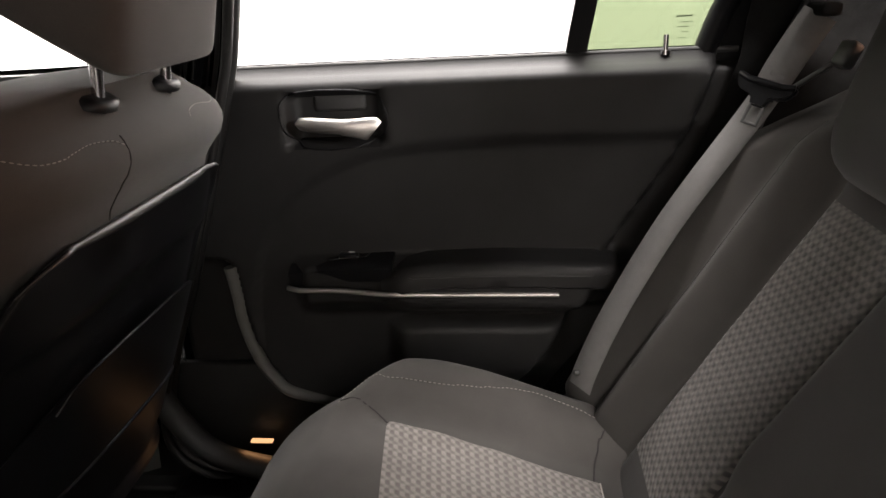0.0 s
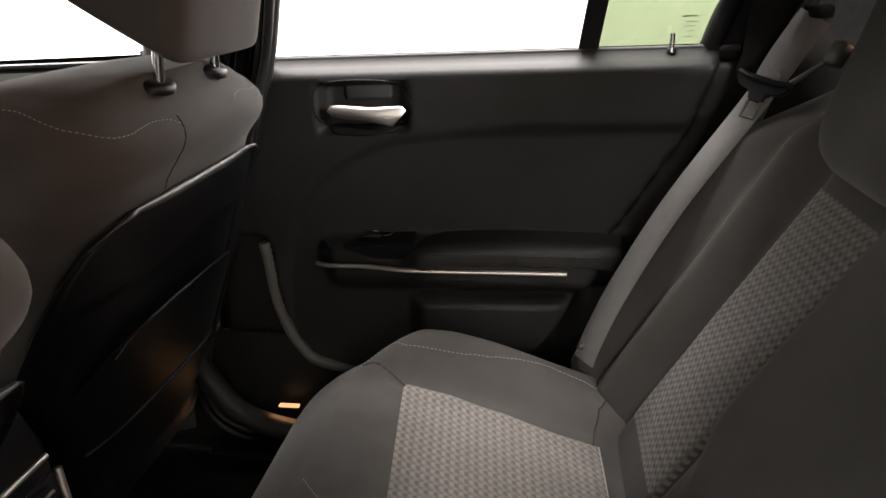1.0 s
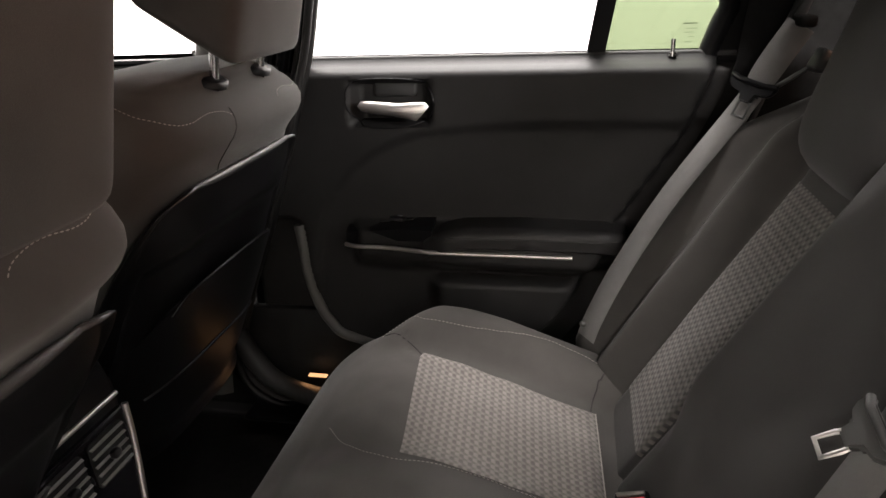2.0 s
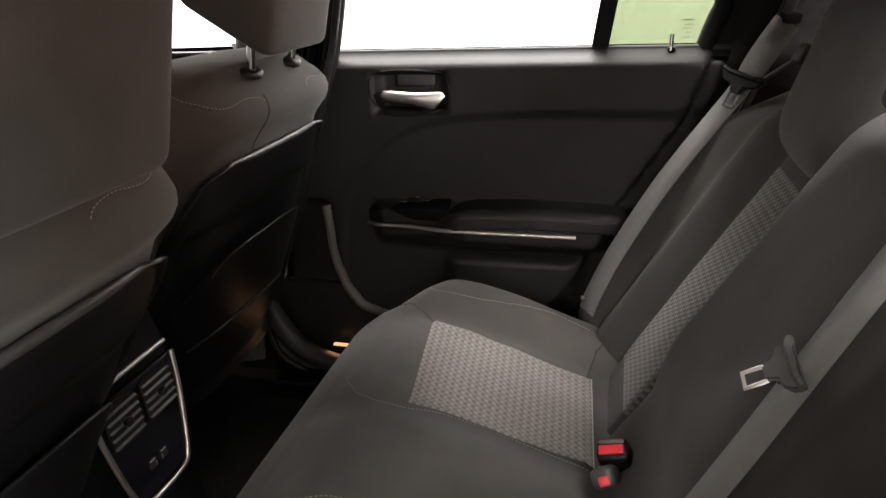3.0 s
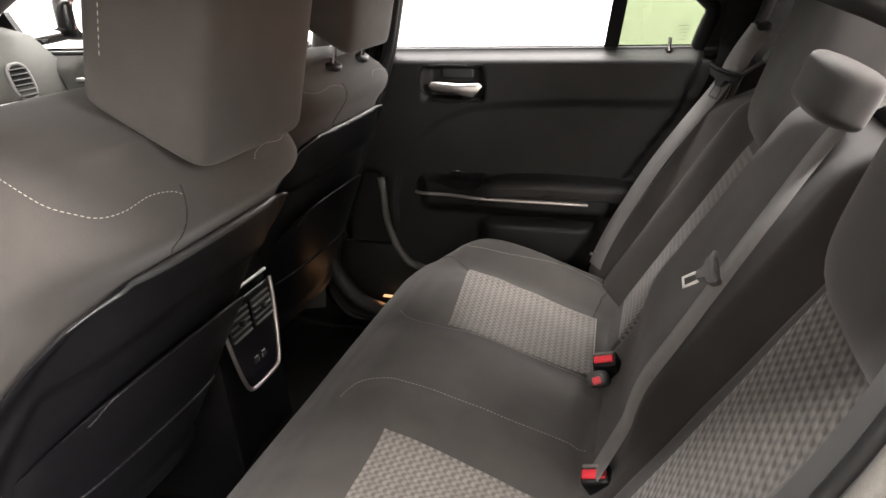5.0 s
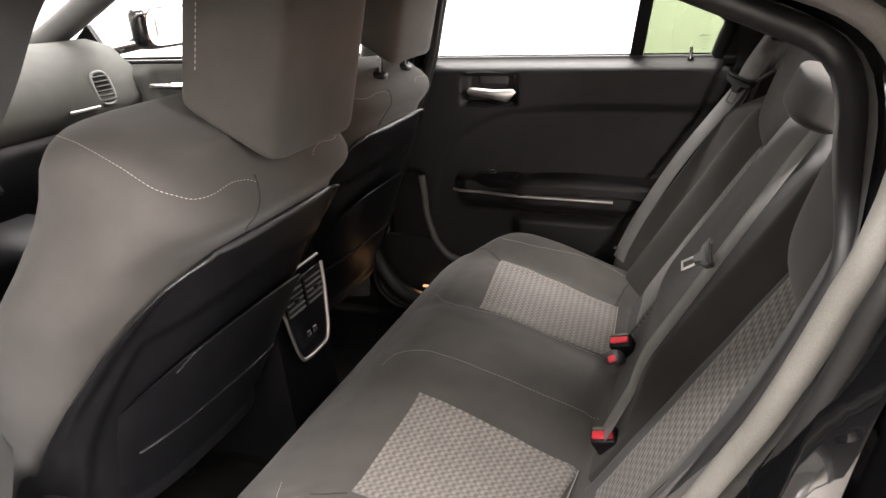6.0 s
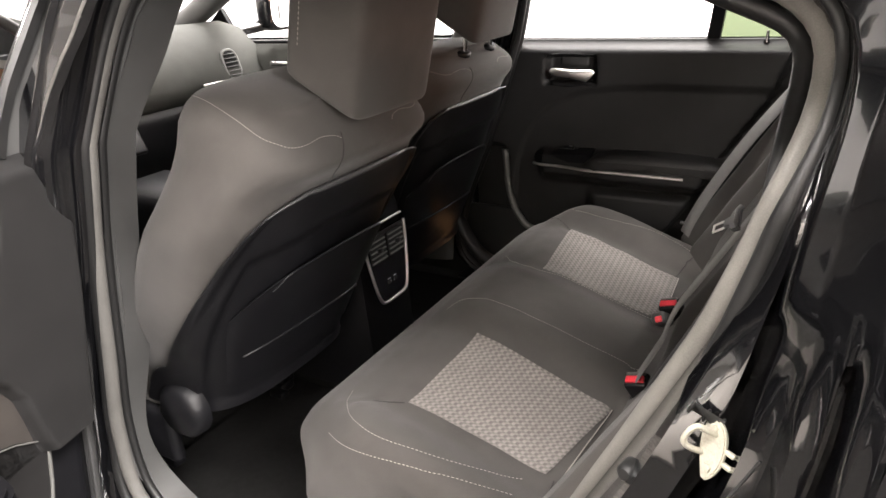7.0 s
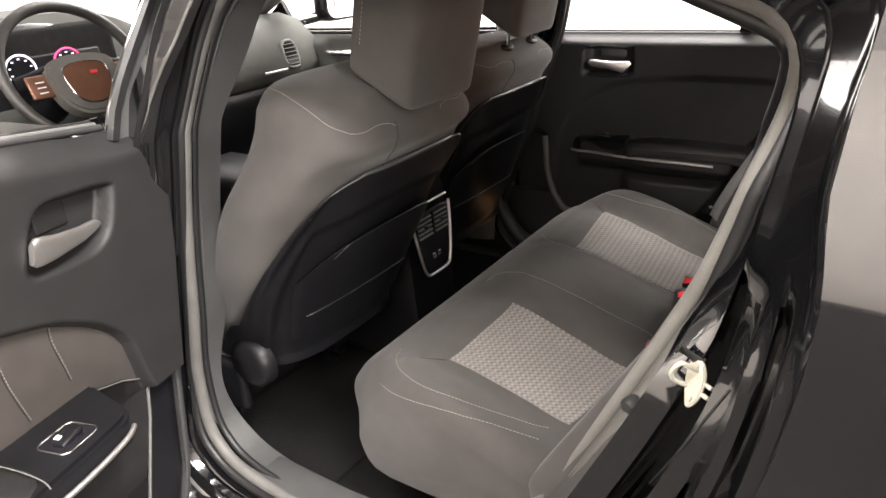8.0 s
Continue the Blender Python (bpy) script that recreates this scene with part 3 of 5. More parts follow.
def back_depth(y, z):
    """How far the padding stands out of the flat backrest."""
    a = abs(y)
    side_pad = 0.064 * soft(a, 0.488, 0.545) - 0.006 * math.exp(-(((a - 0.566) / 0.012) ** 2)) + (0.042 if y > 0 else 0.010) * soft(a, 0.565, 0.618 if y > 0 else 0.60)
    d = side_pad * soft(z, 0.36, 0.48) * (1 - soft(z, 0.90, 1.0))
    d += 0.046 * (1 - (soft(a, 0.235, 0.28) if y > 0 else soft(a, 0.15, 0.207))) * (1 - 0.4 * soft(z, 0.95, 1.01)) * (0.10 + 0.90 * soft(z, 0.49, 0.66))
    d -= 0.010 * math.exp(-(((a - (0.284 if y > 0 else 0.211)) / 0.008) ** 2))
    d -= 0.008 * math.exp(-(((a - 0.495) / 0.008) ** 2)) * (1 - soft(z, 0.84, 0.88))
    d -= 0.07 * soft(a, 0.632, 0.66)
    d += 0.0015 * noise.noise(Vector((y * 12, z * 12, 4.0)))
    return d


def rear_backrest(bench):
    def face(u, v):
        y = -0.65 + 1.30 * u
        z = 0.41 + v * 0.60
        a = abs(y)
        top = 0.03 * soft(a, 0.5, 0.62)
        return Vector((back_front(z - top * v) - back_depth(y, z) + 0.045 * soft(v, 0.93, 1.0) ** 2, y, z - top * v))
    # the outer pads are panels of their own, seamed to the rest along the crest beside the insert
    edge = 0.4925
    mid_u, end_u = (0.65 - edge) / 1.30, edge / 0.65
    part("backrest", thicken(grid(141, 60, lambda u, v: face(mid_u + u * end_u, v)), -0.10), CLOTH_SHADED, bench, "cloth rear backrest with shade in its colour", 60)
    # their lighter cloth colour holds the window light that falls there
    for lo in (0.0, mid_u + end_u):
        lay = snapper(grid(40, 60, lambda u, v: face(lo + u * mid_u, v)))
        part("side_pad", thicken(grid(40, 60, lambda u, v: face(lo + u * mid_u, v)), -0.10), CLOTH_HALF_SHADED, bench, "grey cloth outer pad of the backrest", 60)
        s = -1 if lo == 0.0 else 1
        part("seam", tube(lay([Vector((back_front(z) - back_depth(s * 0.556, z), s * 0.556, z)) for z in (0.46, 0.56, 0.66, 0.76, 0.86, 0.93)], 0.0, 50), 0.0011, 6), CLOTH_SHADED, bench)


def back_insert(bench, side):
    def at(u, v):
        z = 0.455 + v * (0.385 if side > 0 else 0.425)
        lo, hi = 0.288 if side > 0 else 0.242 + 0.03 * (1 - v), 0.486 + 0.008 * math.sin(3.1 * v)
        y = side * (lo + (hi - lo) * u)
        edge = min(u, 1 - u, v, 1 - v)
        return Vector((back_front(z) - back_depth(y, z) - 0.0015 - 0.003 * soft(edge, 0, 0.06), y, z))
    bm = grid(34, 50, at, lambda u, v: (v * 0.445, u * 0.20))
    return part("backrest_insert", bm, INSERT_SHADED, bench, "houndstooth woven backrest insert", 60)


def pillow(cx, cy, cz, w, d, h, tilt, n=3.0, taper=0.85, flat=0.0, wedge=0.0, rise=0.0):
    """A padded head restraint: rounded in plan and upwards."""
    rings = []
    for k in range(37):
        t = k / 36
        zz = -math.cos(math.pi * t) if rise else -1 + 2 * t
        s = max(1 - abs(zz) ** (22.0 if rise else 7.0), 0.0) ** (1 / 2.6)
        s = max(s, 0.10)
        wide = 1 - (1 - taper) * (0.5 - 0.5 * zz) if flat >= 0 else 1
        ring = []
        for j in range(72):
            a = 2 * math.pi * j / 72
            c, q = math.cos(a), math.sin(a)
            x = d / 2 * s * math.copysign(abs(c) ** (2 / n), c)
            y = w / 2 * (0.25 + 0.75 * s) * wide * math.copysign(abs(q) ** (2 / n), q)
            ahead = min(max((x / (d / 2) + 1) / 2, 0.0), 1.0)
            y *= 1 - wedge * ahead ** 1.4
            if c > 0:
                x += flat * d * (1 - (abs(y) / (w / 2)) ** 2)
            ring.append(Vector((x, y, zz * h / 2 + rise * (1 - ahead) * (0.5 - 0.5 * zz) ** 2)))
        rings.append(ring)
    bm = loft(rings)
    bmesh.ops.transform(bm, matrix=pose(cx, cy, cz, 0, tilt, 0), verts=bm.verts)
    return bm


def rear_bench():
    bench = thing("rear_bench_seat", "dark grey cloth rear bench with houndstooth inserts", "car seat")
    lay = rear_cushion(bench)
    rear_backrest(bench)
    for side in (-1, 1):
        cushion_insert(bench, side)
        back_insert(bench, side)
        part("headrest", pillow(0.868, side * 0.390, 1.035, 0.36, 0.17, 0.40, 17, 3.4, 0.95), CLOTH_SHADED, bench, "fixed cloth outer headrest with shade in its colour", 60)
        # stitched lines on the cushion: two round its end and one beside the middle place
        upper = [(0.074, 0.462, 0.51), (0.098, 0.508, 0.52), (0.15, 0.555, 0.53), (0.213, 0.573, 0.53), (0.287, 0.556, 0.513), (0.357, 0.520, 0.48), (0.426, 0.465, 0.44)]
        lower = [(0.104, 0.572, 0.50), (0.15, 0.592, 0.505), (0.213, 0.597, 0.508), (0.29, 0.589, 0.508), (0.366, 0.558, 0.485), (0.434, 0.523, 0.455)]
        if side > 0:
            upper = [(0.07, 0.50, 0.52), (0.12, 0.53, 0.53), (0.257, 0.535, 0.513), (0.359, 0.556, 0.489), (0.414, 0.556, 0.469), (0.482, 0.543, 0.444)]
        stitches(lay([Vector((x, side * y, z)) for x, y, z in upper]), Vector((0, 0, 0)), bench)
        if side < 0:
            stitches(lay([Vector((x, side * y, z)) for x, y, z in lower]), Vector((0, 0, 0)), bench)
        if side < 0:
            line = [(0.089, -0.130, 0.525), (0.102, -0.104, 0.532), (0.134, -0.081, 0.537), (0.184, -0.071, 0.533), (0.297, -0.067, 0.505), (0.40, -0.062, 0.47), (0.506, -0.058, 0.434)]
        else:
            line = [(0.066, 0.225, 0.505), (0.11, 0.178, 0.516), (0.174, 0.157, 0.52), (0.231, 0.172, 0.504), (0.30, 0.180, 0.475), (0.40, 0.178, 0.44), (0.50, 0.172, 0.41)]
        stitches(lay([Vector(p) for p in line]), Vector((0, 0, 0)), bench, 0.0045, 0.002, 0.0006)
        crease = [(0.163, 0.452, 0.512), (0.132, 0.482, 0.516), (0.106, 0.499, 0.52), (0.08, 0.503, 0.51)] if side > 0 else [(0.185, 0.452, 0.51), (0.16, 0.468, 0.515), (0.135, 0.478, 0.516)]
        part("seam", tube(lay([Vector((x, side * y, z)) for x, y, z in crease], 0.0002, 16), 0.0011, 6), CLOTH_SHADED, bench)
        cross = [(0.474, 0.432, 0.45), (0.480, 0.47, 0.45), (0.492, 0.51, 0.46), (0.505, 0.545, 0.46)]
        part("seam", tube(lay([Vector((x, side * y, z)) for x, y, z in cross], 0.0002, 20), 0.0016, 6), CLOTH_SHADED, bench)
        # pale piped edges of the insert
        rear = [Vector((0.490 - 0.015 * k / 20, side * (0.19 + 0.242 * k / 20), seat_top(0.490 - 0.015 * k / 20, side * (0.19 + 0.242 * k / 20)) + 0.003)) for k in range(21)]
        part("insert_piping", tube(rear, 0.0012, 6), THREAD, bench, "pale piped edge")
    part("headrest", pillow(0.797, 0.008, 1.035, 0.240, 0.078, 0.078, 20, 2.6, 0.97), CLOTH_SHADED, bench, "low grey cloth centre headrest", 60)
    return bench


rear_bench()
tagged(finish("parcel_shelf", box(1.24, 0, 1.0, 0.78, 1.30, 0.04, 0.01), HEADLINER), "black carpeted parcel shelf behind the rear bench", "shelf")


def c_pillar_trim(side):
    def f(u, v):
        x = 0.635 + 0.62 * u
        z = 0.40 + 0.93 * v
        xe = interp(z, [0.40, 0.525, 0.746, 0.93, 1.037, 1.125, 1.165, 1.22, 1.33], [0.48, 0.54, 0.65, 0.73, 0.772, 0.80, 0.80, 0.76, 0.74])
        if side > 0:
            xe = interp(z, [0.40, 0.53, 0.75, 0.93, 1.0, 1.05, 1.33], [0.40, 0.50, 0.60, 0.68, 0.70, 0.70, 0.72])
        return Vector((xe + (0.6 if side > 0 else 0.5) * u + (0 if side > 0 else 0.10), side * ((0.722 if side > 0 else 0.575) - lean_in(z) - 0.012 * math.sin(math.pi * min(u * 4, 1))), z))
    ob = finish("c_pillar_trim", thicken(grid(30, 40, f), -0.006), CARPET if side > 0 else HEADLINER)
    return tagged(ob, "black cloth-covered rear pillar trim", "pillar trim")


for side in (-1, 1):
    c_pillar_trim(side)
glass_bm = bmesh.new()
glass_bm.faces.new([glass_bm.verts.new(p) for p in ((0.87, -0.54, 1.325), (0.87, 0.54, 1.325), (1.62, 0.58, 1.06), (1.62, -0.58, 1.06))])
rear_glass = tagged(finish("window_rear", glass_bm, CLEAR_GLASS), "clear rear window glass behind the parcel shelf", "window", kind="structure")
rear_glass.visible_shadow = False
tagged(finish("boot_lid", box(1.95, 0, 1.0, 0.66, 1.5, 0.12, 0.03), PAINT), "glossy black boot lid behind the rear window", "boot lid")


# ---------------------------------------------------------------- front seats
def back_plane(z):
    return 0.037 + 0.47 * (z - 0.887)


def half_width(z):
    return interp(z, [0.36, 0.45, 0.6, 0.75, 0.85, 0.93, 0.99, 1.02, 1.045, 1.062, 1.072], [0.22, 0.235, 0.255, 0.262, 0.262, 0.256, 0.246, 0.232, 0.205, 0.16, 0.08])


def half_depth(z):
    return interp(z, [0.36, 0.6, 0.8, 0.95, 1.0, 1.03, 1.05, 1.065, 1.072], [0.15, 0.165, 0.155, 0.13, 0.115, 0.098, 0.078, 0.05, 0.02])


UPRIGHT = [0.0, 1]


def seat_point(z, a, grow=0.0, n=3.5):
    """A point of the front seat's backrest at height z; a = 0 looks to the rear, +-90 degrees to the sides."""
    c, s = math.cos(a), math.sin(a)
    w, d = half_width(z) + grow, half_depth(z)
    if s * UPRIGHT[1] > 0:
        w += 0.040 * abs(s) ** 3 * soft(z, 0.50, 0.70) * (1 - soft(z, 0.84, 0.98))
    else:
        w -= 0.045 * soft(0.90 - z, 0.0, 0.28)
    # the padded yoke stands proud of the panel, then rolls forward over the top
    drop = 0.090 * soft(z, 0.955, 1.075) ** 1.3 - 0.016 * soft(z, 0.905, 0.96)
    d += (0.07 * soft(z, 0.93, 1.06) - drop) / 2
    xc = back_plane(z) - d - drop + UPRIGHT[0] * max(0.93 - z, 0.0)
    x = xc + (d + grow) * math.copysign(abs(c) ** (2 / n), c)
    lift = -(0.36 if UPRIGHT[1] < 0 else 0.14) * soft(z, 0.88, 1.05) * (x + 0.02)
    if UPRIGHT[1] > 0:
        lift -= 0.020 * soft(z, 0.98, 1.06)
    return Vector((x, w * math.copysign(abs(s) ** (2 / n), s), z + lift))


def front_seat(x, y, raise_head, label, side):
    seat = thing("front_seat", label, "car seat", (x, y, 0), "front seats")
    UPRIGHT[0], UPRIGHT[1] = (0.11, 1) if side > 0 else (0.0, -1)
    zs = [0.43 + 0.58 * k / 40 for k in range(41)] + [1.02, 1.03, 1.038, 1.045, 1.051, 1.057, 1.062, 1.066, 1.07, 1.072]
    bm = loft([[seat_point(z, 2 * math.pi * j / 64) for j in range(64)] for z in zs])
    lay = snapper(bm)
    part("backrest", bm, CLOTH, seat, "grey cloth backrest", 60)

    # hard plastic back board with its raised rim
    def board_half(z):
        return interp(z, [0.27, 0.40, 0.50, 0.62, 0.72, 0.80, 0.85, 0.88, 0.895, 0.905], [104, 100, 94, 83, 72, 60, 50, 41, 33, 24])

    def board(u, v):
        z = 0.43 + 0.475 * v
        v = max((z - 0.40) / 0.505, 0.0)
        a = radians(board_half(z) * (2 * u - 1))
        edge = min(u, 1 - u)
        rim = 0.010 * (1 - soft(edge, 0.02, 0.07)) + 0.002 * soft(v, 0.95, 0.985)
        sunk = 0.013 * soft(edge, 0.115, 0.14) * soft(v, 0.06, 0.12) * (1 - soft(v, 0.80 - 0.05 * abs(2 * u - 1), 0.85 - 0.05 * abs(2 * u - 1)))
        return seat_point(z, a, 0.010 + rim * 0.8 - sunk * 0.7)
    part("back_board", thicken(grid(70, 60, board), 0.004), BLACK_PLASTIC, seat, "black plastic seat back panel", 50)
    ridge = [board(1.0, v) for v in np.linspace(0.95, 1.0, 8)] + [board(u, 1.0) for u in np.linspace(0.93, 0.07, 24)] + [board(0.0, v) for v in np.linspace(1.0, 0.95, 8)]
    # grey colour and tapering ends draw the highlight on the black edge
    part("board_edge", tube(smooth_path(ridge, 70), [0.0008 + 0.0052 * soft(min(k, 69 - k), 0, 24) for k in range(70)], 10, False, 0.6, (1, 0, 0.4)), BOARD_SHEEN, seat, "upper edge of the back panel, grey for its sheen", 60)

    # slack map pocket with a piped mouth
    def pocket(u, v):
        a = radians(-50 + 100 * u)
        mouth = (0.752 if side < 0 else 0.745) - 0.080 * abs(2 * u - 1) ** 2.0
        z = 0.50 + (mouth - 0.50) * v
        return seat_point(z, a, 0.001 + 0.017 * max(math.sin(math.pi * u), 0.0) ** 0.7 * (0.35 + 0.65 * v))
    part("map_pocket", thicken(grid(30, 24, pocket), 0.003), BLACK_PLASTIC, seat, "black map pocket", 60)
    part("pocket_fold", tube([pocket(0.12 + 0.66 * k / 24, 0.34) for k in range(25)], 0.0036, 8), BLACK_PLASTIC, seat, "", 60)
    part("pocket_piping", tube([pocket(0.24 + 0.46 * k / 24, 1.0 - 0.06 * (1 - soft(k, 0, 4))) for k in range(25)], 0.0026, 8), BLACK_PLASTIC, seat, "", 60)

    # stitched seam over the shoulder
    for s in (-1, 1):
        seam = [(-0.17, 0.17, 1.07), (-0.125, 0.194, 1.067), (-0.071, 0.207, 1.059), (-0.018, 0.211, 1.038), (0.027, 0.209, 1.012), (0.050, 0.194, 0.998), (0.062, 0.178, 0.990), (0.068, 0.152, 0.988), (0.070, 0.115, 0.993), (0.074, 0.086, 0.989), (0.080, 0.073, 0.982)]
        stitches(lay([Vector((a, s * b, c)) for a, b, c in seam], 0.0004, 90), Vector((0, 0, 0)), seat, 0.0046, 0.0012, 0.00052)
        crease = [(0.074, 0.068, 0.992), (0.080, 0.073, 0.982), (0.088, 0.084, 0.966), (0.086, 0.096, 0.946), (0.068, 0.089, 0.925), (0.050, 0.078, 0.908)]
        if s < 0:
            part("seam", tube(lay([Vector((a, s * b, c)) for a, b, c in crease], 0.0, 30), 0.0011, 6), CLOTH_SHADED, seat)

    # head restraint on two steel posts
    inward = 0.042 if side < 0 else 0.012
    hx, hz = 0.070, 1.135 + raise_head
    bm = pillow(hx, inward, hz, 0.290, 0.140, 0.252, 14, 9.0, 0.99, 0.006, 0.20, 0.062)
    lay_head = snapper(bm)
    part("headrest", bm, CLOTH, seat, "grey cloth head restraint", 60)
    hm = pose(hx, inward, hz, 0, 14, 0)
    for s in (-1, 1):
        stitches(lay_head([hm @ Vector((-0.040, s * 0.135, zz)) for zz in (-0.01, 0.03, 0.07, 0.10)]), Vector((0, 0, 0)), seat)
        part("headrest_post", tube([Vector((0.048 if raise_head else 0.07, 0.020 + s * 0.072, 1.00 if raise_head else 1.05)), Vector((0.070, 0.020 + s * 0.072, 1.10 + raise_head))], 0.0065, 12), STEEL, seat, "bright steel post")
        if raise_head:
            spot = [Vector((0.048, 0.020 + s * 0.072, 1.03)), Vector((0.049, 0.020 + s * 0.072, 1.03))]
            base = lay(spot, 0.0, 2)[0]
            up = Vector((0.40, 0, 0.92))
            part("post_collar", join(tube([base - up * 0.006, base + up * 0.002, base + up * 0.005], [0.027, 0.026, 0.019], 28, False, 0.8), tube([base - up * 0.002 + Vector((-0.012, -0.026, 0)), base + up * 0.005 + Vector((-0.012, -0.026, 0))], [0.011, 0.008], 14)), BLACK_PLASTIC, seat, "black plastic post collar", 60)
    # cushion, recliner cover and rails
    part("cushion", box(-0.56, 0, 0.42, 0.46, 0.48, 0.15, 0.06, pose(0, 0, 0, 0, 6, 0)), CLOTH, seat, "grey cloth seat cushion", 60)
    for s in (-1, 1):
        part("recliner_cover", tube([Vector((-0.27, s * 0.235, 0.44)), Vector((-0.27, s * 0.262, 0.44)), Vector((-0.27, s * 0.275, 0.44))], [0.062, 0.060, 0.045], 28), BLACK_PLASTIC, seat, "black plastic recliner cover", 50)
        part("side_shield", box(-0.50, s * 0.25, 0.35, 0.36, 0.03, 0.13, 0.014), BLACK_PLASTIC, seat, "black plastic side shield", 50)
        part("seat_rail", box(-0.66, s * 0.19, 0.205, 0.46, 0.035, 0.035, 0.008), BLACK_PLASTIC, seat, "black seat rail")
        ry = s * 0.213 + (0.043 if side > 0 else -0.043)
        part("rail_foot", join(box(-0.47, ry, 0.190, 0.10, 0.05, 0.03, 0.010), box(-0.45, ry, 0.207, 0.05, 0.03, 0.014, 0.005), box(-0.425, ry - 0.035, 0.185, 0.05, 0.03, 0.022, 0.006)), BLACK_PLASTIC, seat, "black seat rail foot")
        part("rail_bolt", tube([Vector((-0.44, ry, 0.205)), Vector((-0.44, ry, 0.226)), Vector((-0.44, ry, 0.228))], [0.014, 0.012, 0.008], 12), STEEL, seat, "bright steel rail bolt")
    return seat


front_seat(0.0, -0.335, 0.0, "grey cloth driver's seat with black back panel", -1)
front_seat(-0.118, 0.333, 0.046, "grey cloth passenger seat with headrest raised", 1)


# ---------------------------------------------------------------- centre console
def console():
    con = thing("centre_console", "dark plastic centre console with rear air vents", "console", (0.004, -0.022, 0.016))
    def body_ring(x, w, top):
        return [Vector((x + 0.02 * (z - 0.65) / -0.4, y, z)) for y, z in ((-w, 0.2), (-w, top - 0.05), (-w + 0.008, top - 0.02), (-w + 0.03, top), (w - 0.03, top), (w - 0.008, top - 0.02), (w, top - 0.05), (w, 0.2))]
    rings = [body_ring(-1.1, 0.14, 0.66), body_ring(-0.75, 0.13, 0.66), body_ring(-0.45, 0.115, 0.71), body_ring(-0.26, 0.105, 0.735), body_ring(-0.185, 0.10, 0.725), body_ring(-0.17, 0.095, 0.70)]
    part("console_body", loft(rings), BLACK_PLASTIC, con, "dark grained plastic console body", 50)
    face = pose(-0.158, 0, 0.550, 90, 0, 90) @ pose(0, 0, 0, -5, 0, 0) @ Matrix.Scale(1.15, 4)
    outline = [(-0.074, 0.065), (0.074, 0.065), (0.070, 0.02), (0.060, -0.04), (0.050, -0.075), (0.038, -0.088), (-0.038, -0.088), (-0.050, -0.075), (-0.060, -0.04), (-0.070, 0.02)]
    part("vent_panel", plate(outline, 0.010, face, 0.002), GLOSS_BLACK, con, "gloss black vent panel")
    u_line = [(-0.076, 0.066), (-0.072, 0.02), (-0.062, -0.04), (-0.052, -0.077), (-0.039, -0.091), (0.0, -0.0935), (0.039, -0.091), (0.052, -0.077), (0.062, -0.04), (0.072, 0.02), (0.076, 0.066)]
    part("chrome_frame", tube([face @ p for p in smooth_path([(a, b, 0.011) for a, b in u_line], 50)], 0.0042, 10), SATIN, con, "bright chrome frame", 60)
    part("chrome_bar", tube([face @ Vector((a, 0.083, 0.008)) for a in (-0.072, -0.03, 0.03, 0.072)], 0.0036, 10), SATIN, con, "bright chrome bar", 60)
    for s in (-1, 1):
        m = face @ pose(s * 0.033, 0.030, 0.0105)
        part("vent_recess", plate(rounded(0.056, 0.056, 0.006), 0.002, m), HEADLINER, con)
        for k in range(5):
            part("vent_slat", box(0, 0, 0, 0.054, 0.0016, 0.0035, 0.0004, None, 1), GREY_PLASTIC, con).matrix_basis = m @ pose(0, -0.022 + 0.011 * k, 0.004, 35, 0, 0)
        part("vent_tab", box(0, 0, 0, 0.012, 0.010, 0.010, 0.003), BLACK_PLASTIC, con).matrix_basis = m @ pose(0, 0.0, 0.008)
        port = face @ pose(s * 0.011, -0.052, 0.0105)
        part("usb_port", plate(rounded(0.014, 0.008, 0.002), 0.001, port), RUBBER_DARK, con)
        part("port_mark", box(0, 0, 0, 0.010, 0.0018, 0.0006, 0), GLYPH, con).matrix_basis = face @ pose(s * 0.011, -0.0445, 0.0112)
        part("port_mark", box(0, 0, 0, 0.0016, 0.007, 0.0006, 0), GLYPH, con).matrix_basis = face @ pose(s * 0.006, -0.052, 0.0112)
    # shifter and cup holder forward on the console
    part("shift_plate", box(-0.66, 0.0, 0.667, 0.30, 0.17, 0.012, 0.004), GLOSS_BLACK, con, "gloss black shifter plate")
    part("shift_lever", join(tube([Vector((-0.62, 0.0, 0.67)), Vector((-0.625, 0, 0.76))], 0.012, 12), box(-0.625, 0, 0.79, 0.055, 0.05, 0.06, 0.02)), BLACK_PLASTIC, con, "black shift lever")
    part("shift_trim", tube([Vector((-0.51, -0.085, 0.674)), Vector((-0.81, -0.085, 0.672))], 0.004, 8), CHROME, con)
    return con


console()


# ---------------------------------------------------------------- rear doors
def door_front(z):
    return interp(z, [0.24, 0.28, 0.33, 0.42, 0.55, 0.68, 0.80, 0.90, 1.0], [-0.10, -0.20, -0.265, -0.30, -0.30, -0.24, -0.215, -0.205, -0.20])


def strip_front(z):
    """Front edge of the raised lower trim."""
    return interp(z, [0.36, 0.385, 0.40, 0.43, 0.46, 0.51, 0.57, 0.66, 0.70], [0.05, -0.03, -0.075, -0.103, -0.122, -0.138, -0.149, -0.150, -0.19])


def door_rear(z):
    return interp(z, [0.24, 0.44, 0.53, 0.68, 0.86, 1.0], [0.36, 0.47, 0.53, 0.615, 0.71, 0.745])


def trim_rear(z):
    return interp(z, [0.26, 0.44, 0.53, 0.68, 0.86, 1.0], [0.24, 0.36, 0.425, 0.50, 0.615, 0.665])


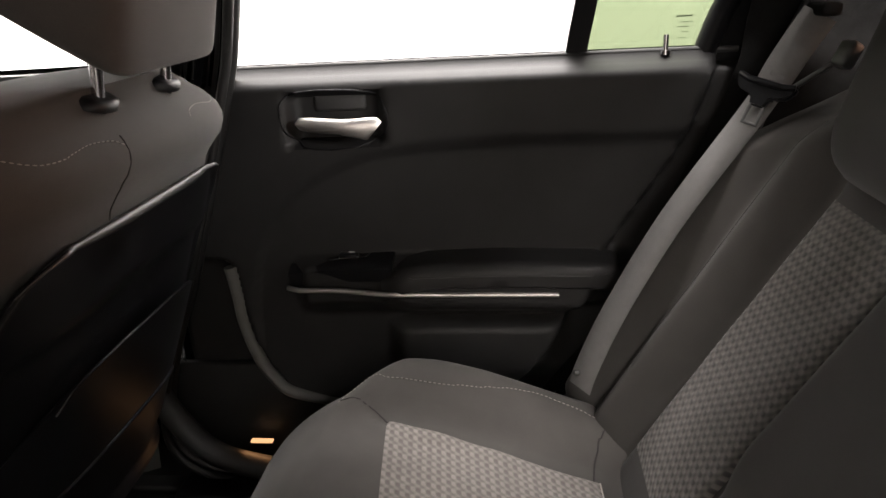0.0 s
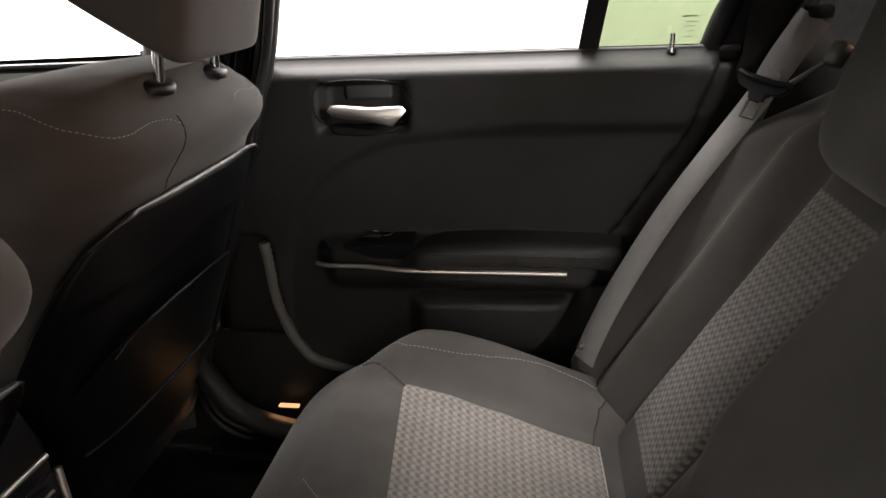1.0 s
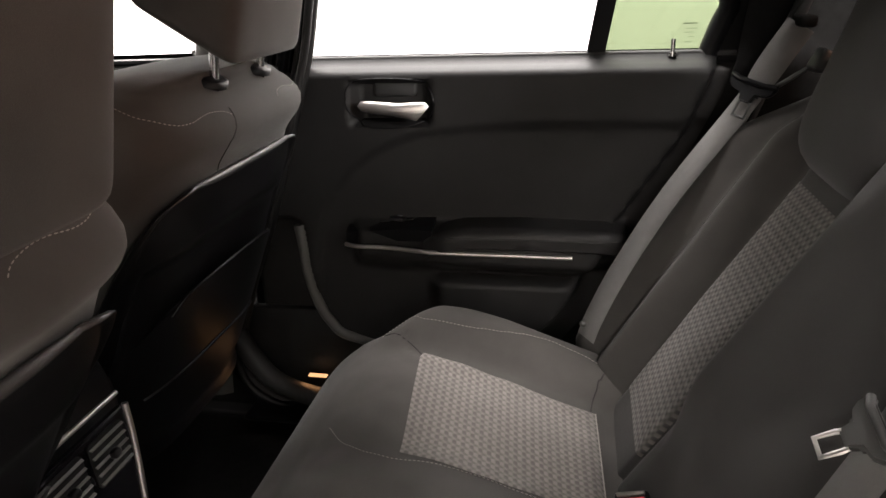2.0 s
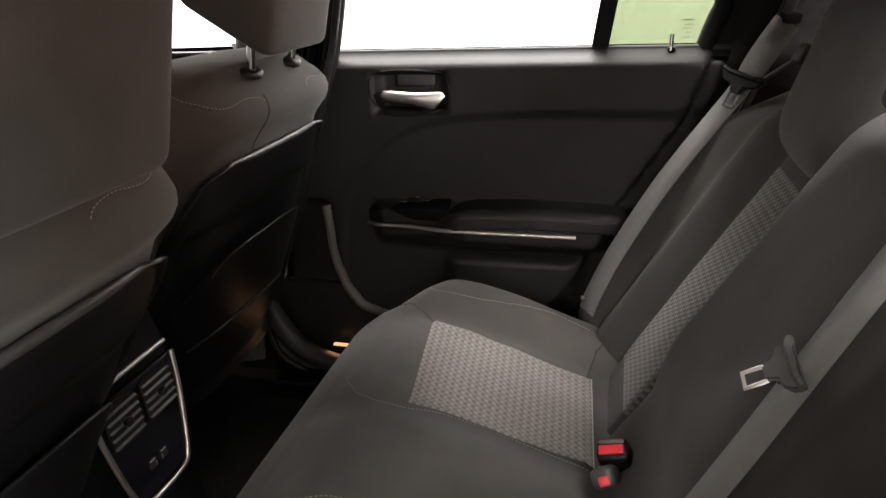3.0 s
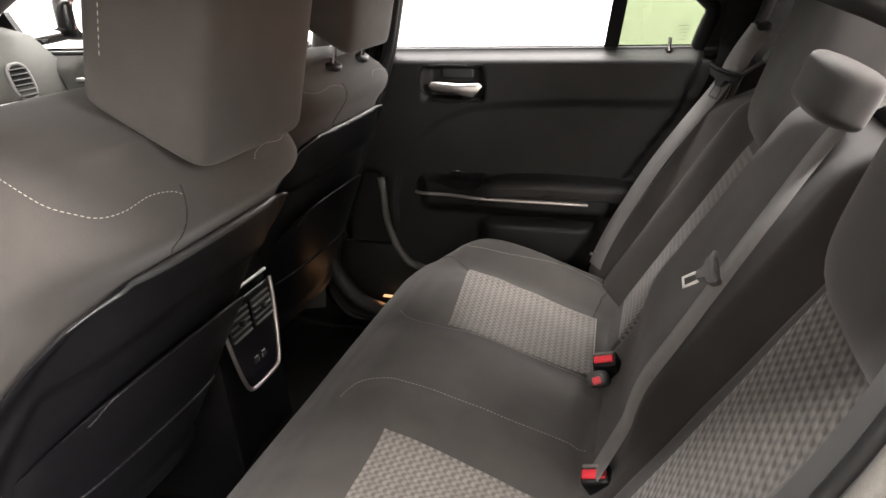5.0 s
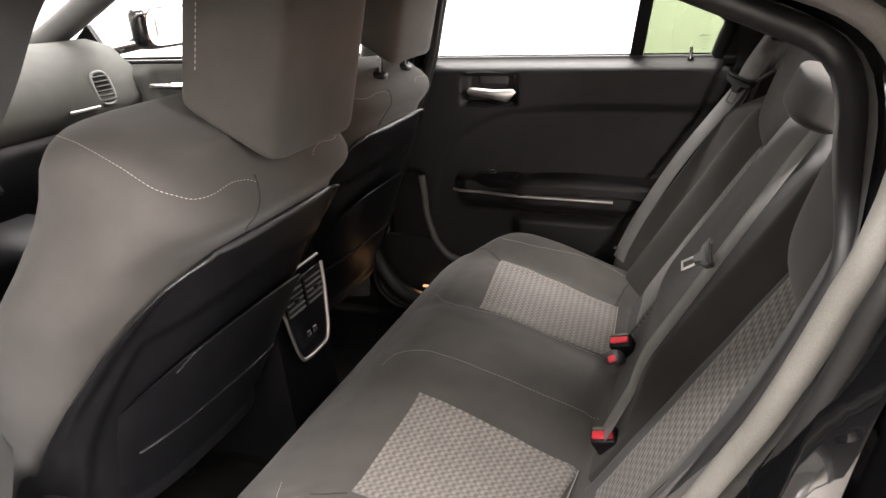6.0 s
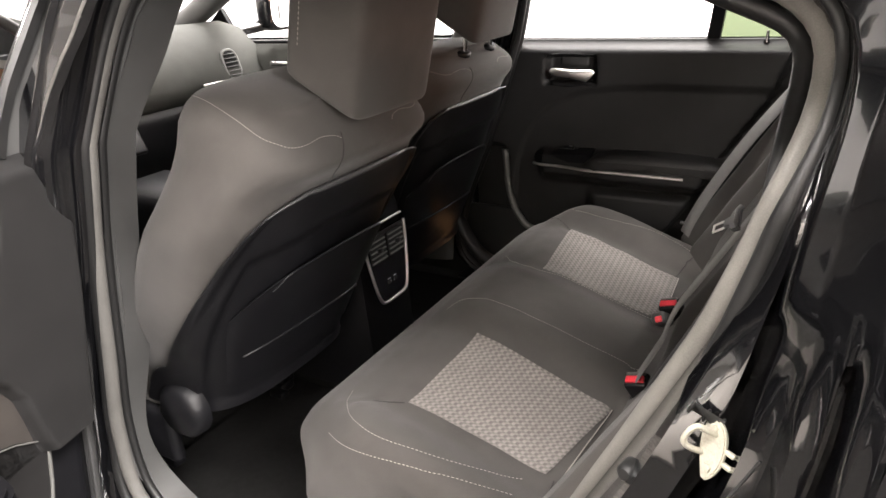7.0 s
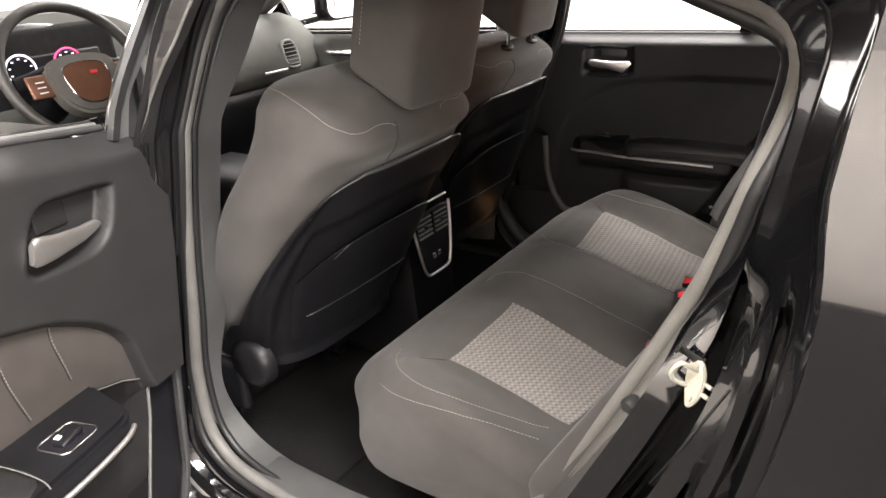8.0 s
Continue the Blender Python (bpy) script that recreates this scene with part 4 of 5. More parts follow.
def insert_line(x):
    """Height of the edge between the upper pad and the sunk lower panel."""
    return interp(x, [-0.13, -0.118, -0.10, -0.07, -0.03, 0.02, 0.07, 0.12, 0.22, 0.35, 0.62], [0.45, 0.62, 0.69, 0.745, 0.795, 0.832, 0.856, 0.871, 0.882, 0.888, 0.888])


def door_face(x, z):
    """The inner trim's distance from the car's middle."""
    sunk = soft(insert_line(x) - z, -0.004, 0.020)
    y = 0.694 + 0.009 * sunk
    y += 0.042 * soft(z, 0.966, 1.004) ** 2.0
    # armrest and pull
    arm = soft(x, -0.045, -0.01) * (1 - soft(x, 0.47, 0.56))
    reach = 0.034 + 0.03 * soft(x, 0.10, 0.2)
    y -= arm * reach * soft(z, 0.565, 0.615) * (1 - soft(z, 0.665, 0.685))
    # map pocket bulge below
    pocket = soft(x, 0.115, 0.16) * (1 - soft(x, 0.40, 0.46))
    y -= 0.030 * pocket * soft(z, 0.40, 0.47) * (1 - soft(z, 0.545, 0.57))
    y -= 0.018 * (1 - soft(z, 0.30, 0.46)) * (1 - pocket)
    # the trim drops back to the door's shell ahead of its front edge and past its rear edge
    y += 0.040 * (1 - soft(x - strip_front(z), -0.008, 0.004)) * (1 - soft(z, 0.665, 0.685))
    y += 0.035 * soft(x - trim_rear(z), -0.004, 0.012)
    # recess of the inside handle
    r = max(abs((x - 0.063) / 0.088), abs((z - 0.924) / 0.046))
    y += 0.030 * (1 - soft(r, 0.72, 1.0))
    return y


def rear_door(label):
    door = thing("rear_door", label, "car door", (0, 0, 0), "rear doors")

    def P(x, y, z):
        return Vector((x, y, z))

    def trim(u, v):
        z = 0.27 + 0.735 * v
        a, b = door_front(z), door_rear(z)
        x = a + (b - a) * u
        edge = min(u, 1 - u)
        return P(x, door_face(x, z) + 0.03 * (1 - soft(edge, 0, 0.02)), z)
    part("trim_panel", thicken(grid(130, 110, trim), 0.003), DOOR_PLASTIC, door, "soft black door trim panel", 60)
    # top roll and window sill strip
    sill = [P(x, 0.742, 1.004) for x in np.linspace(-0.20, 0.70, 30)]
    part("belt_strip", tube(sill, 0.006, 8), RUBBER_DARK, door, "black rubber window sill strip", 60)
    # handle bezel and bright pull
    bezel = [(-0.025, 0.948), (0.0, 0.968), (0.06, 0.972), (0.125, 0.966), (0.147, 0.944), (0.152, 0.915), (0.13, 0.888), (0.07, 0.876), (0.01, 0.880), (-0.02, 0.905)]
    part("handle_bezel", tube([P(p.x, door_face(p.x, p.z) - 0.001, p.z) for p in smooth_path([(x, 0, z) for x, z in bezel], 60, True)], 0.0016, 8, True), BLACK_PLASTIC, door, "", 60)
    rings = []
    for k in range(25):
        t = k / 24
        x = 0.002 + 0.134 * t
        h = interp(t, [0, 0.04, 0.2, 0.6, 0.82, 0.95, 1.0], [0.003, 0.010, 0.0125, 0.0125, 0.016, 0.0185, 0.011])
        zc = interp(t, [0, 0.5, 0.8, 1.0], [0.921, 0.9175, 0.914, 0.9105]) + 0.0
        yc = 0.690 - 0.012 * math.sin(math.pi * t) - 0.012 * t
        rings.append([P(x + 0.010 * math.sin(a) * (t > 0.6) * t, yc + 0.009 * math.cos(a), zc + h * math.sin(a)) for a in [2 * math.pi * j / 16 for j in range(16)]])
    part("door_handle", loft(rings), SATIN, door, "satin chrome inside door handle", 60)
    # dark block that stands for the shade in the handle recess
    part("cup_shade", box(0.07, 0.728, 0.95, 0.09, 0.02, 0.035, 0.008), RUBBER_DARK, door)
    # padded armrest, switch panel and bright strip
    rings = []
    for k in range(30):
        t = k / 29
        x = 0.125 + 0.40 * t
        top = interp(t, [0, 0.08, 0.2, 0.5, 0.9, 1.0], [0.655, 0.677, 0.687, 0.691, 0.687, 0.674])
        d = interp(t, [0, 0.1, 0.9, 1.0], [0.012, 0.028, 0.026, 0.006])
        rings.append([P(x, 0.715, top - 0.046), P(x, 0.668 - d, top - 0.046), P(x, 0.662 - d, top - 0.040), P(x, 0.662 - d, top - 0.022), P(x, 0.6635 - d, top - 0.014), P(x, 0.668 - d, top - 0.007), P(x, 0.675 - d, top - 0.002), P(x, 0.684 - d, top), P(x, 0.715, top + 0.004)])
    part("armrest", loft(rings), LEATHER, door, "black padded vinyl armrest with a seam", 45)
    piping = [P(0.15 + 0.36 * k / 20, 0.661 - interp(k / 20, [0, 0.1, 0.9, 1.0], [0.014, 0.028, 0.026, 0.012]), 0.667 + 0.003 * math.sin(3.1 * k / 20)) for k in range(21)]
    part("armrest_seam", tube(piping, 0.0011, 6), RUBBER_DARK, door)
    rings = []
    for k in range(16):
        t = k / 15
        x = -0.045 + 0.19 * t
        top = 0.664 + 0.018 * math.sin(1.6 * t)
        rings.append([P(x, 0.72, top - 0.035), P(x, 0.682 - 0.022 * t, top - 0.033), P(x, 0.676 - 0.024 * t, top - 0.006), P(x, 0.684 - 0.022 * t, top), P(x, 0.72, top + 0.01)])
    part("switch_panel", loft(rings), BLACK_PLASTIC, door, "black plastic switch panel", 35)
    frame_m = Matrix.Translation(P(0.065, 0.690, 0.6855)) @ pose(0, 0, 0, -8, -5, 0)
    part("switch_frame", tube([frame_m @ Vector((a, b, 0.001)) for a, b in rounded(0.072, 0.034, 0.006)], 0.0011, 6, True), CHROME, door, "thin chrome switch frame")
    part("window_switch", box(0, 0, 0, 0.034, 0.020, 0.010, 0.004), BLACK_PLASTIC, door, "black window switch").matrix_basis = frame_m @ pose(0.0, 0, 0.002, 0, 8, 0)
    part("switch_mark", box(0, 0, 0, 0.010, 0.005, 0.0008, 0), GLYPH, door).matrix_basis = frame_m @ pose(0.006, 0, 0.0078, 0, 8, 0)
    strip = [P(x, 0.657 - 0.018 * soft(x, 0.03, 0.16) + 0.012 * (1 - soft(x, -0.05, -0.02)), interp(x, [-0.045, 0.42], [0.636, 0.634])) for x in np.linspace(-0.045, 0.425, 40)]
    part("chrome_strip", tube(strip, 0.0046, 8), SATIN, door, "long satin chrome strip", 60)
    # grey weatherstrip-side edge of the trim
    edge = smooth_path([P(strip_front(z) - 0.004, 0.697, z) for z in (0.665, 0.61, 0.56, 0.51, 0.46, 0.43, 0.405)] + [P(-0.03, 0.70, 0.388), P(0.05, 0.702, 0.375), P(0.2, 0.70, 0.36)], 60)
    part("edge_seal", tube(edge, [0.012] * 60, 8), GREY_PLASTIC, door, "grey plastic lower edge", 60)
    # lock pin, window frame, panes
    part("lock_pin", join(tube([P(0.590, 0.735, 1.0), P(0.590, 0.735, 1.030)], 0.0042, 10), tube([P(0.590, 0.735, 1.0), P(0.590, 0.735, 1.006)], 0.009, 12)), STEEL, door, "small steel lock pin")
    def lean(z, y=0.752):
        return y - 0.30 * max(z - 1.02, 0)
    bar = [P(interp(z, [0.995, 1.26], [0.452, 0.495]), lean(z), z) for z in np.linspace(0.995, 1.28, 8)]
    part("window_divider", ribbon(bar, (0, 1, 0), 0.034, 0.022), BLACK_PLASTIC, door, "black quarter window divider")
    top = smooth_path([P(x, lean(z), z) for x, z in ((-0.185, 0.995), (-0.20, 1.08), (-0.215, 1.16), (-0.205, 1.24), (-0.10, 1.30), (0.2, 1.32), (0.42, 1.28), (0.58, 1.185), (0.672, 1.105), (0.680, 1.085), (0.668, 1.05), (0.652, 0.995))], 60)
    part("window_frame", tube(top, 0.019, 10, False, 1.0, (0, 1, 0)), BLACK_PLASTIC, door, "black window frame", 60)
    part("frame_seal", tube([p + Vector((0, 0.02, 0)) for p in top], 0.013, 8, False, 1.0, (0, 1, 0)), PAINT, door, "", 60)
    quarter = [(0.462, 1.0), (0.49, 1.245), (0.58, 1.185), (0.672, 1.105), (0.680, 1.085), (0.668, 1.05), (0.652, 1.0)]
    bm = bmesh.new()
    bm.faces.new([bm.verts.new(P(x, lean(z, 0.76), z)) for x, z in quarter])
    bmesh.ops.triangulate(bm, faces=bm.faces)
    pane = part("quarter_pane", bm, GREEN_GLASS, door, "green tinted quarter glass")
    pane.visible_shadow = False
    for k, (w, dz) in enumerate(((0.030, 0.0), (0.024, -0.009), (0.022, -0.016), (0.012, -0.024), (0.016, -0.033))):
        part("glass_mark", box(0.618 + 0.004 * (k % 2), (lean(1.05 + dz, 0.76) - 0.003), 1.055 + dz, w * 0.8, 0.0006, 0.0011 if k else 0.0018, 0), MARK, door)
    upright = smooth_path([P(x, lean(z) - 0.012, z) for x, z in ((-0.150, 0.992), (-0.162, 1.05), (-0.180, 1.13), (-0.195, 1.21), (-0.17, 1.27))], 24)
    part("front_frame", ribbon(upright, (0, -1, 0.25), 0.046, 0.016), GREY_PLASTIC, door, "grey plastic window frame trim", 50)
    inner_line = [(0.655, 0.985), (0.672, 1.05), (0.684, 1.085), (0.676, 1.11), (0.58, 1.19), (0.46, 1.27)]
    outer_line = [(0.77, 0.985), (0.80, 1.06), (0.83, 1.13), (0.80, 1.22), (0.68, 1.29), (0.5, 1.36)]
    part("frame_filler", thicken(loft([[P(x, lean(z, 0.748), z) for x, z in inner_line], [P(x, lean(z, 0.748), z) for x, z in outer_line]], False, False), 0.006), BLACK_PLASTIC, door, "black rear window frame panel")
    # outer skin and shell edge
    def shell(u, v):
        z = 0.24 + 0.76 * v
        a, b = door_front(z) - 0.05, door_rear(z) + 0.06
        return P(a + (b - a) * u, 0.86 + 0.02 * math.sin(math.pi * v), z)
    part("outer_skin", thicken(grid(30, 24, shell), 0.003), PAINT, door, "glossy black outer door skin", 60)
    loop_out = [(door_front(z) - 0.045, z) for z in np.linspace(0.25, 0.99, 24)] + [(door_rear(z) + 0.055, z) for z in np.linspace(0.99, 0.25, 24)]
    loop_in = [(door_front(z) + 0.002, max(z, 0.275)) for z in np.linspace(0.25, 0.99, 24)] + [(door_rear(z) - 0.002, max(z, 0.275)) for z in np.linspace(0.99, 0.25, 24)]
    part("door_edge", loft([[P(x, 0.725, z) for x, z in loop_in], [P(x * 0.5 + q * 0.5, 0.74, z) for (x, z), (q, _) in zip(loop_in, loop_out)], [P(x, 0.79, z) for x, z in loop_out], [P(x, 0.857, z) for x, z in loop_out]], True, False), PAINT, door, "glossy black door edge", 40)
    seal = smooth_path([P(door_front(z) - 0.02, 0.745, z) for z in np.linspace(1.0, 0.30, 12)], 50)
    part("door_rubber", tube(seal, 0.010, 8), RUBBER_DARK, door, "", 60)
    return door


rear_door("closed rear door with black trim and chrome strip")


def inside(x, z, outline):
    """Signed distance to a closed outline: positive within it."""
    best, odd = 9.0, False
    for (ax, az), (bx, bz) in zip(outline, outline[1:] + outline[:1]):
        dx, dz = bx - ax, bz - az
        t = min(max(((x - ax) * dx + (z - az) * dz) / (dx * dx + dz * dz), 0.0), 1.0)
        best = min(best, math.hypot(x - ax - t * dx, z - az - t * dz))
        if (az > z) != (bz > z) and x < ax + (z - az) * dx / dz:
            odd = not odd
    return best if odd else -best


def open_door():
    """The rear door on the driver's side, swung wide open; its trim stands a little canted on the hinges."""
    door = thing("rear_door", "open rear door with black trim and chrome handle", "car door", (0, 0, 0), "rear doors")

    def Q(x, d, z):
        return Vector((x, -0.694 - d, z))
    cup = [(p.x, p.z) for p in smooth_path([(x, 0, z) for x, z in ((0.163, 0.858), (0.152, 0.890), (0.132, 0.925), (0.105, 0.945), (0.043, 0.944), (-0.026, 0.935), (-0.030, 0.915), (-0.012, 0.868), (0.011, 0.841), (0.052, 0.829), (0.127, 0.833), (0.158, 0.838))], 40, True)]

    def lower_line(x):
        return interp(x, [-0.02, 0.0, 0.010, 0.016, 0.030, 0.047, 0.07, 0.095, 0.14, 0.187, 0.229, 0.4, 0.75], [0.50, 0.565, 0.617, 0.655, 0.683, 0.703, 0.723, 0.740, 0.765, 0.781, 0.793, 0.825, 0.86])

    def front(w):
        return interp(w, [0.543, 0.655, 0.774, 0.881, 0.925, 0.946, 0.966, 0.980, 0.990, 0.998, 1.004], [-0.086, -0.111, -0.139, -0.157, -0.163, -0.162, -0.152, -0.138, -0.121, -0.098, -0.070])

    hollow = [(x, lower_line(x)) for x in (-0.012, -0.004, 0.0, 0.010, 0.016, 0.030, 0.047, 0.07, 0.095, 0.14, 0.187, 0.229, 0.4, 0.75)] + [(0.9, 0.80), (0.9, 0.45), (-0.02, 0.45)]

    # padded upper trim with a rolled top and the sunk handle cup
    def upper(u, v):
        w = 0.543 + 0.461 * v
        a = front(w)
        x = a + (0.78 - a) * u ** 1.5
        z = w + 0.13 * (x + 0.07) * soft(v, 0.3, 1.0) * soft(x, -0.09, 0.05)
        d = 0.012 * (1 - soft(x - a, 0, 0.012)) ** 2 + 0.05 * soft(v, 0.88, 1.0) ** 2
        if z < 0.88:
            d += 0.024 * soft(inside(x, z, hollow), 0.0, 0.014)
        d += 0.030 * soft(inside(x, z, cup), 0.0, 0.016)
        return Q(x, d, z)
    part("trim_panel", thicken(grid(170, 170, upper), 0.003), DOOR_PLASTIC, door, "soft black upper door trim", 60)
    edge = smooth_path([upper(0, v) + Vector((0, -0.006, 0)) for v in np.linspace(0.0, 0.86, 30)], 60)
    part("trim_edge", tube(edge, 0.007, 8), BLACK_PLASTIC, door, "", 60)

    # sunk vinyl insert with stitched seams
    def low_edge(x):
        return interp(x, [-0.006, 0.048, 0.105, 0.2, 0.78], [0.556, 0.586, 0.604, 0.610, 0.62])

    def insert(u, v):
        x = 0.004 + 0.77 * u ** 1.3
        lo, hi = low_edge(x), lower_line(x) - 0.004
        z = lo + (hi - lo) * v
        return Q(x, 0.021 - 0.006 * math.sin(math.pi * v) * soft(u, 0, 0.1) - 0.001 * noise.noise(Vector((x * 20, z * 20, 2))), z)
    bm = grid(90, 40, insert)
    lay = snapper(bm)
    part("vinyl_insert", bm, VINYL, door, "brown black vinyl door insert", 60)
    for seam in (((0.140, 0.765), (0.147, 0.735), (0.146, 0.705), (0.138, 0.65)), ((0.238, 0.79), (0.238, 0.76), (0.235, 0.70), (0.22, 0.63))):
        stitches([p + Vector((0, 0.001, 0)) for p in lay([Q(x, 0.018, z) for x, z in seam])], Vector((0, 0, 0)), door, 0.004, 0.002, 0.0005)
        part("insert_seam", tube([p + Vector((0.003, 0, 0)) for p in lay([Q(x, 0.018, z) for x, z in seam], 0.0, 30)], 0.0009, 6), LEATHER, door)
    part("insert_edge", tube([Q(x, 0.017, low_edge(x)) for x in np.linspace(-0.004, 0.14, 24)], 0.0014, 6), GREY_PLASTIC, door, "", 60)

    # lower trim with a pale vertical edge
    def front_low(z):
        return interp(z, [0.22, 0.335, 0.481, 0.56], [0.11, 0.063, 0.012, -0.006])

    def lower(u, v):
        z = 0.24 + 0.37 * v
        a = front_low(z)
        x = a + (0.7 - a) * u ** 1.3
        return Q(x, 0.024 + 0.03 * (1 - soft(z, 0.26, 0.42)), z)
    part("lower_trim", thicken(grid(50, 40, lower), 0.003), LEATHER, door, "dark grained lower door trim", 60)
    part("edge_strip", tube([Q(front_low(z) - 0.001, 0.020, z) for z in np.linspace(0.24, 0.56, 24)], 0.0032, 8), GREY_PLASTIC, door, "pale moulded edge of the lower trim", 60)

    def shell_face(u, v):
        z = 0.22 + 0.69 * v
        a, b = interp(z, [0.22, 0.3, 0.543, 0.774, 0.93, 1.0], [-0.02, -0.055, -0.098, -0.150, -0.172, -0.165]), interp(z, [0.22, 0.56, 1.0], [0.14, 0.04, 0.0])
        return Q(a + (b - a) * u, 0.032 + 0.02 * (1 - soft(u, 0, 0.2)), z)
    part("inner_shell", thicken(grid(16, 40, shell_face), 0.003), BLACK_PLASTIC, door, "black plastic door shell", 60)

    # handle: rim, a black block for the shade in the cup and a broad satin paddle
    part("handle_bezel", tube([Q(x, 0.0015, z) for x, z in cup], 0.0022, 8, True), LEATHER, door, "", 60)
    part("cup_shade", box(0.080, -0.722, 0.913, 0.062, 0.010, 0.050, 0.008), RUBBER_BLACK, door, "black block for the shade behind the handle")
    rings = []
    for k in range(25):
        t = k / 24
        x = 0.008 + 0.144 * t
        h = interp(t, [0, 0.05, 0.2, 0.6, 0.9, 0.97, 1.0], [0.003, 0.008, 0.011, 0.016, 0.0215, 0.021, 0.016])
        zc = interp(t, [0, 0.3, 0.7, 1.0], [0.874, 0.872, 0.876, 0.882])
        d = 0.010 - 0.020 * math.sin(math.pi * 0.5 * t) ** 1.3
        rings.append([Q(x + 0.012 * t * math.sin(a) * -0.5, d + 0.006 * math.copysign(abs(math.cos(a)) ** 0.5, math.cos(a)), zc + h * math.copysign(abs(math.sin(a)) ** 0.7, math.sin(a))) for a in [2 * math.pi * j / 20 for j in range(20)]])
    part("door_handle", loft(rings), SATIN, door, "satin chrome inside door handle", 45)

    # switch panel, window switch, padded armrest and bright strip
    top = [(0.106, 0.735), (0.104, 0.716), (0.112, 0.690), (0.128, 0.640), (0.142, 0.606), (0.155, 0.592), (0.180, 0.585), (0.30, 0.578), (0.42, 0.585), (0.42, 0.735)]
    plan = [(p.x, -p.y) for p in smooth_path([(x, y, 0) for x, y in top], 60)]
    part("switch_panel", plate(plan, 0.052, pose(0, 0, 0.566), 0.007), BLACK_PLASTIC, door, "black plastic switch panel", 40)
    m = pose(0.228, -0.636, 0.6185, 0, 0, 2)
    part("switch_frame", tube([m @ Vector((a, b, 0.001)) for a, b in rounded(0.066, 0.060, 0.012)], 0.0014, 6, True), CHROME, door, "thin chrome switch frame")
    part("switch_well", plate(rounded(0.062, 0.056, 0.010), 0.0015, m), GLOSS_BLACK, door)
    part("window_switch", box(0, 0, 0, 0.040, 0.026, 0.010, 0.004), BLACK_PLASTIC, door, "black window switch").matrix_basis = m @ pose(0.0, 0, 0.004, 0, 10, 0)
    part("switch_mark", box(0, 0, 0, 0.008, 0.010, 0.0008, 0), GLYPH, door).matrix_basis = m @ pose(0.010, -0.006, 0.0085, 0, 10, 0)
    rings = []
    for k in range(26):
        t = k / 25
        x = 0.292 + 0.34 * t
        r = interp(t, [0, 0.03, 0.08, 0.16, 1.0], [0.25, 0.6, 0.85, 1.0, 1.0])
        rings.append([Vector((x, -0.655 + 0.075 * r * math.copysign(abs(math.cos(a)) ** 0.6, math.cos(a)), 0.606 + (0.024 if math.sin(a) > 0 else 0.03) * r * math.copysign(abs(math.sin(a)) ** 0.6, math.sin(a)))) for a in [2 * math.pi * j / 28 for j in range(28)]])
    part("armrest", loft(rings), LEATHER, door, "black padded vinyl armrest", 60)
    part("armrest_seam", tube([Vector((0.312, -0.655 + 0.074 * math.cos(a), 0.606 + 0.0245 * math.sin(a) ** 0.6)) for a in np.linspace(0.05, 3.0, 30)], 0.0012, 6), GREY_PLASTIC, door)
    strip = smooth_path([(0.150, -0.590, 0.592), (0.18, -0.578, 0.590), (0.26, -0.571, 0.588), (0.36, -0.571, 0.588), (0.60, -0.575, 0.588)], 40)
    part("chrome_strip", tube(strip, 0.0045, 8), SATIN, door, "long satin chrome strip", 60)

    # belt rubbers, window frame, glass divider
    for d, z, r, mat in ((0.050, 1.010, 0.006, RUBBER_DARK), (0.062, 1.014, 0.005, GREY_PLASTIC), (0.072, 1.016, 0.006, RUBBER_BLACK)):
        part("belt_strip", tube([Q(x, d, z + 0.12 * (x + 0.07)) for x in np.linspace(-0.085, 0.70, 30)], r, 8), mat, door, "rubber window sill strip", 60)

    def lean(z):
        return 0.026 - 0.20 * max(z - 1.02, 0)
    bar = [Q(interp(z, [0.97, 1.0, 1.07, 1.155, 1.32], [-0.110, -0.124, -0.158, -0.215, -0.329]), lean(z), z) for z in np.linspace(0.975, 1.31, 16)]
    part("front_frame", ribbon(bar, (0, 1, 0.1), 0.058, 0.008), CONSOLE_GREY, door, "grey plastic window frame trim", 50)
    part("glass_channel", ribbon([p + Vector((0.033, 0.002, 0.012)) for p in bar], (0, 1, 0.1), 0.014, 0.014), RUBBER_BLACK, door, "black rubber glass channel", 50)
    part("frame_seal", ribbon([p + Vector((-0.037, -0.012, -0.006)) for p in bar], (0, 1, 0.1), 0.018, 0.020), RUBBER_BLACK, door, "black rubber frame seal", 50)
    part("frame_skin", ribbon([p + Vector((-0.004, -0.020, 0)) for p in bar], (0, 1, 0.1), 0.060, 0.014), PAINT, door, "glossy black window frame", 50)
    roof = smooth_path([Q(-0.31, -0.03, 1.30), Q(-0.22, -0.045, 1.36), Q(0.0, -0.05, 1.40), Q(0.3, -0.05, 1.40), Q(0.55, -0.02, 1.30), Q(0.70, 0.03, 1.17), Q(0.72, 0.05, 1.09)], 50)
    part("window_frame", tube(roof, 0.020, 10, False, 1.0, (0, 1, 0)), BLACK_PLASTIC, door, "black window frame", 60)

    # outer skin and the painted edge between
    def rim(z):
        return interp(z, [0.22, 0.30, 0.543, 0.774, 0.93, 1.0], [-0.05, -0.085, -0.128, -0.178, -0.198, -0.19])

    def skin(u, v):
        z = 0.20 + 0.80 * v
        return Q(rim(z) + (0.82 - rim(z)) * u, 0.165 + 0.02 * math.sin(math.pi * v), z)
    part("outer_skin", thicken(grid(30, 24, skin), 0.003), PAINT, door, "glossy black outer door skin", 60)
    zs = np.linspace(0.20, 1.0, 30)
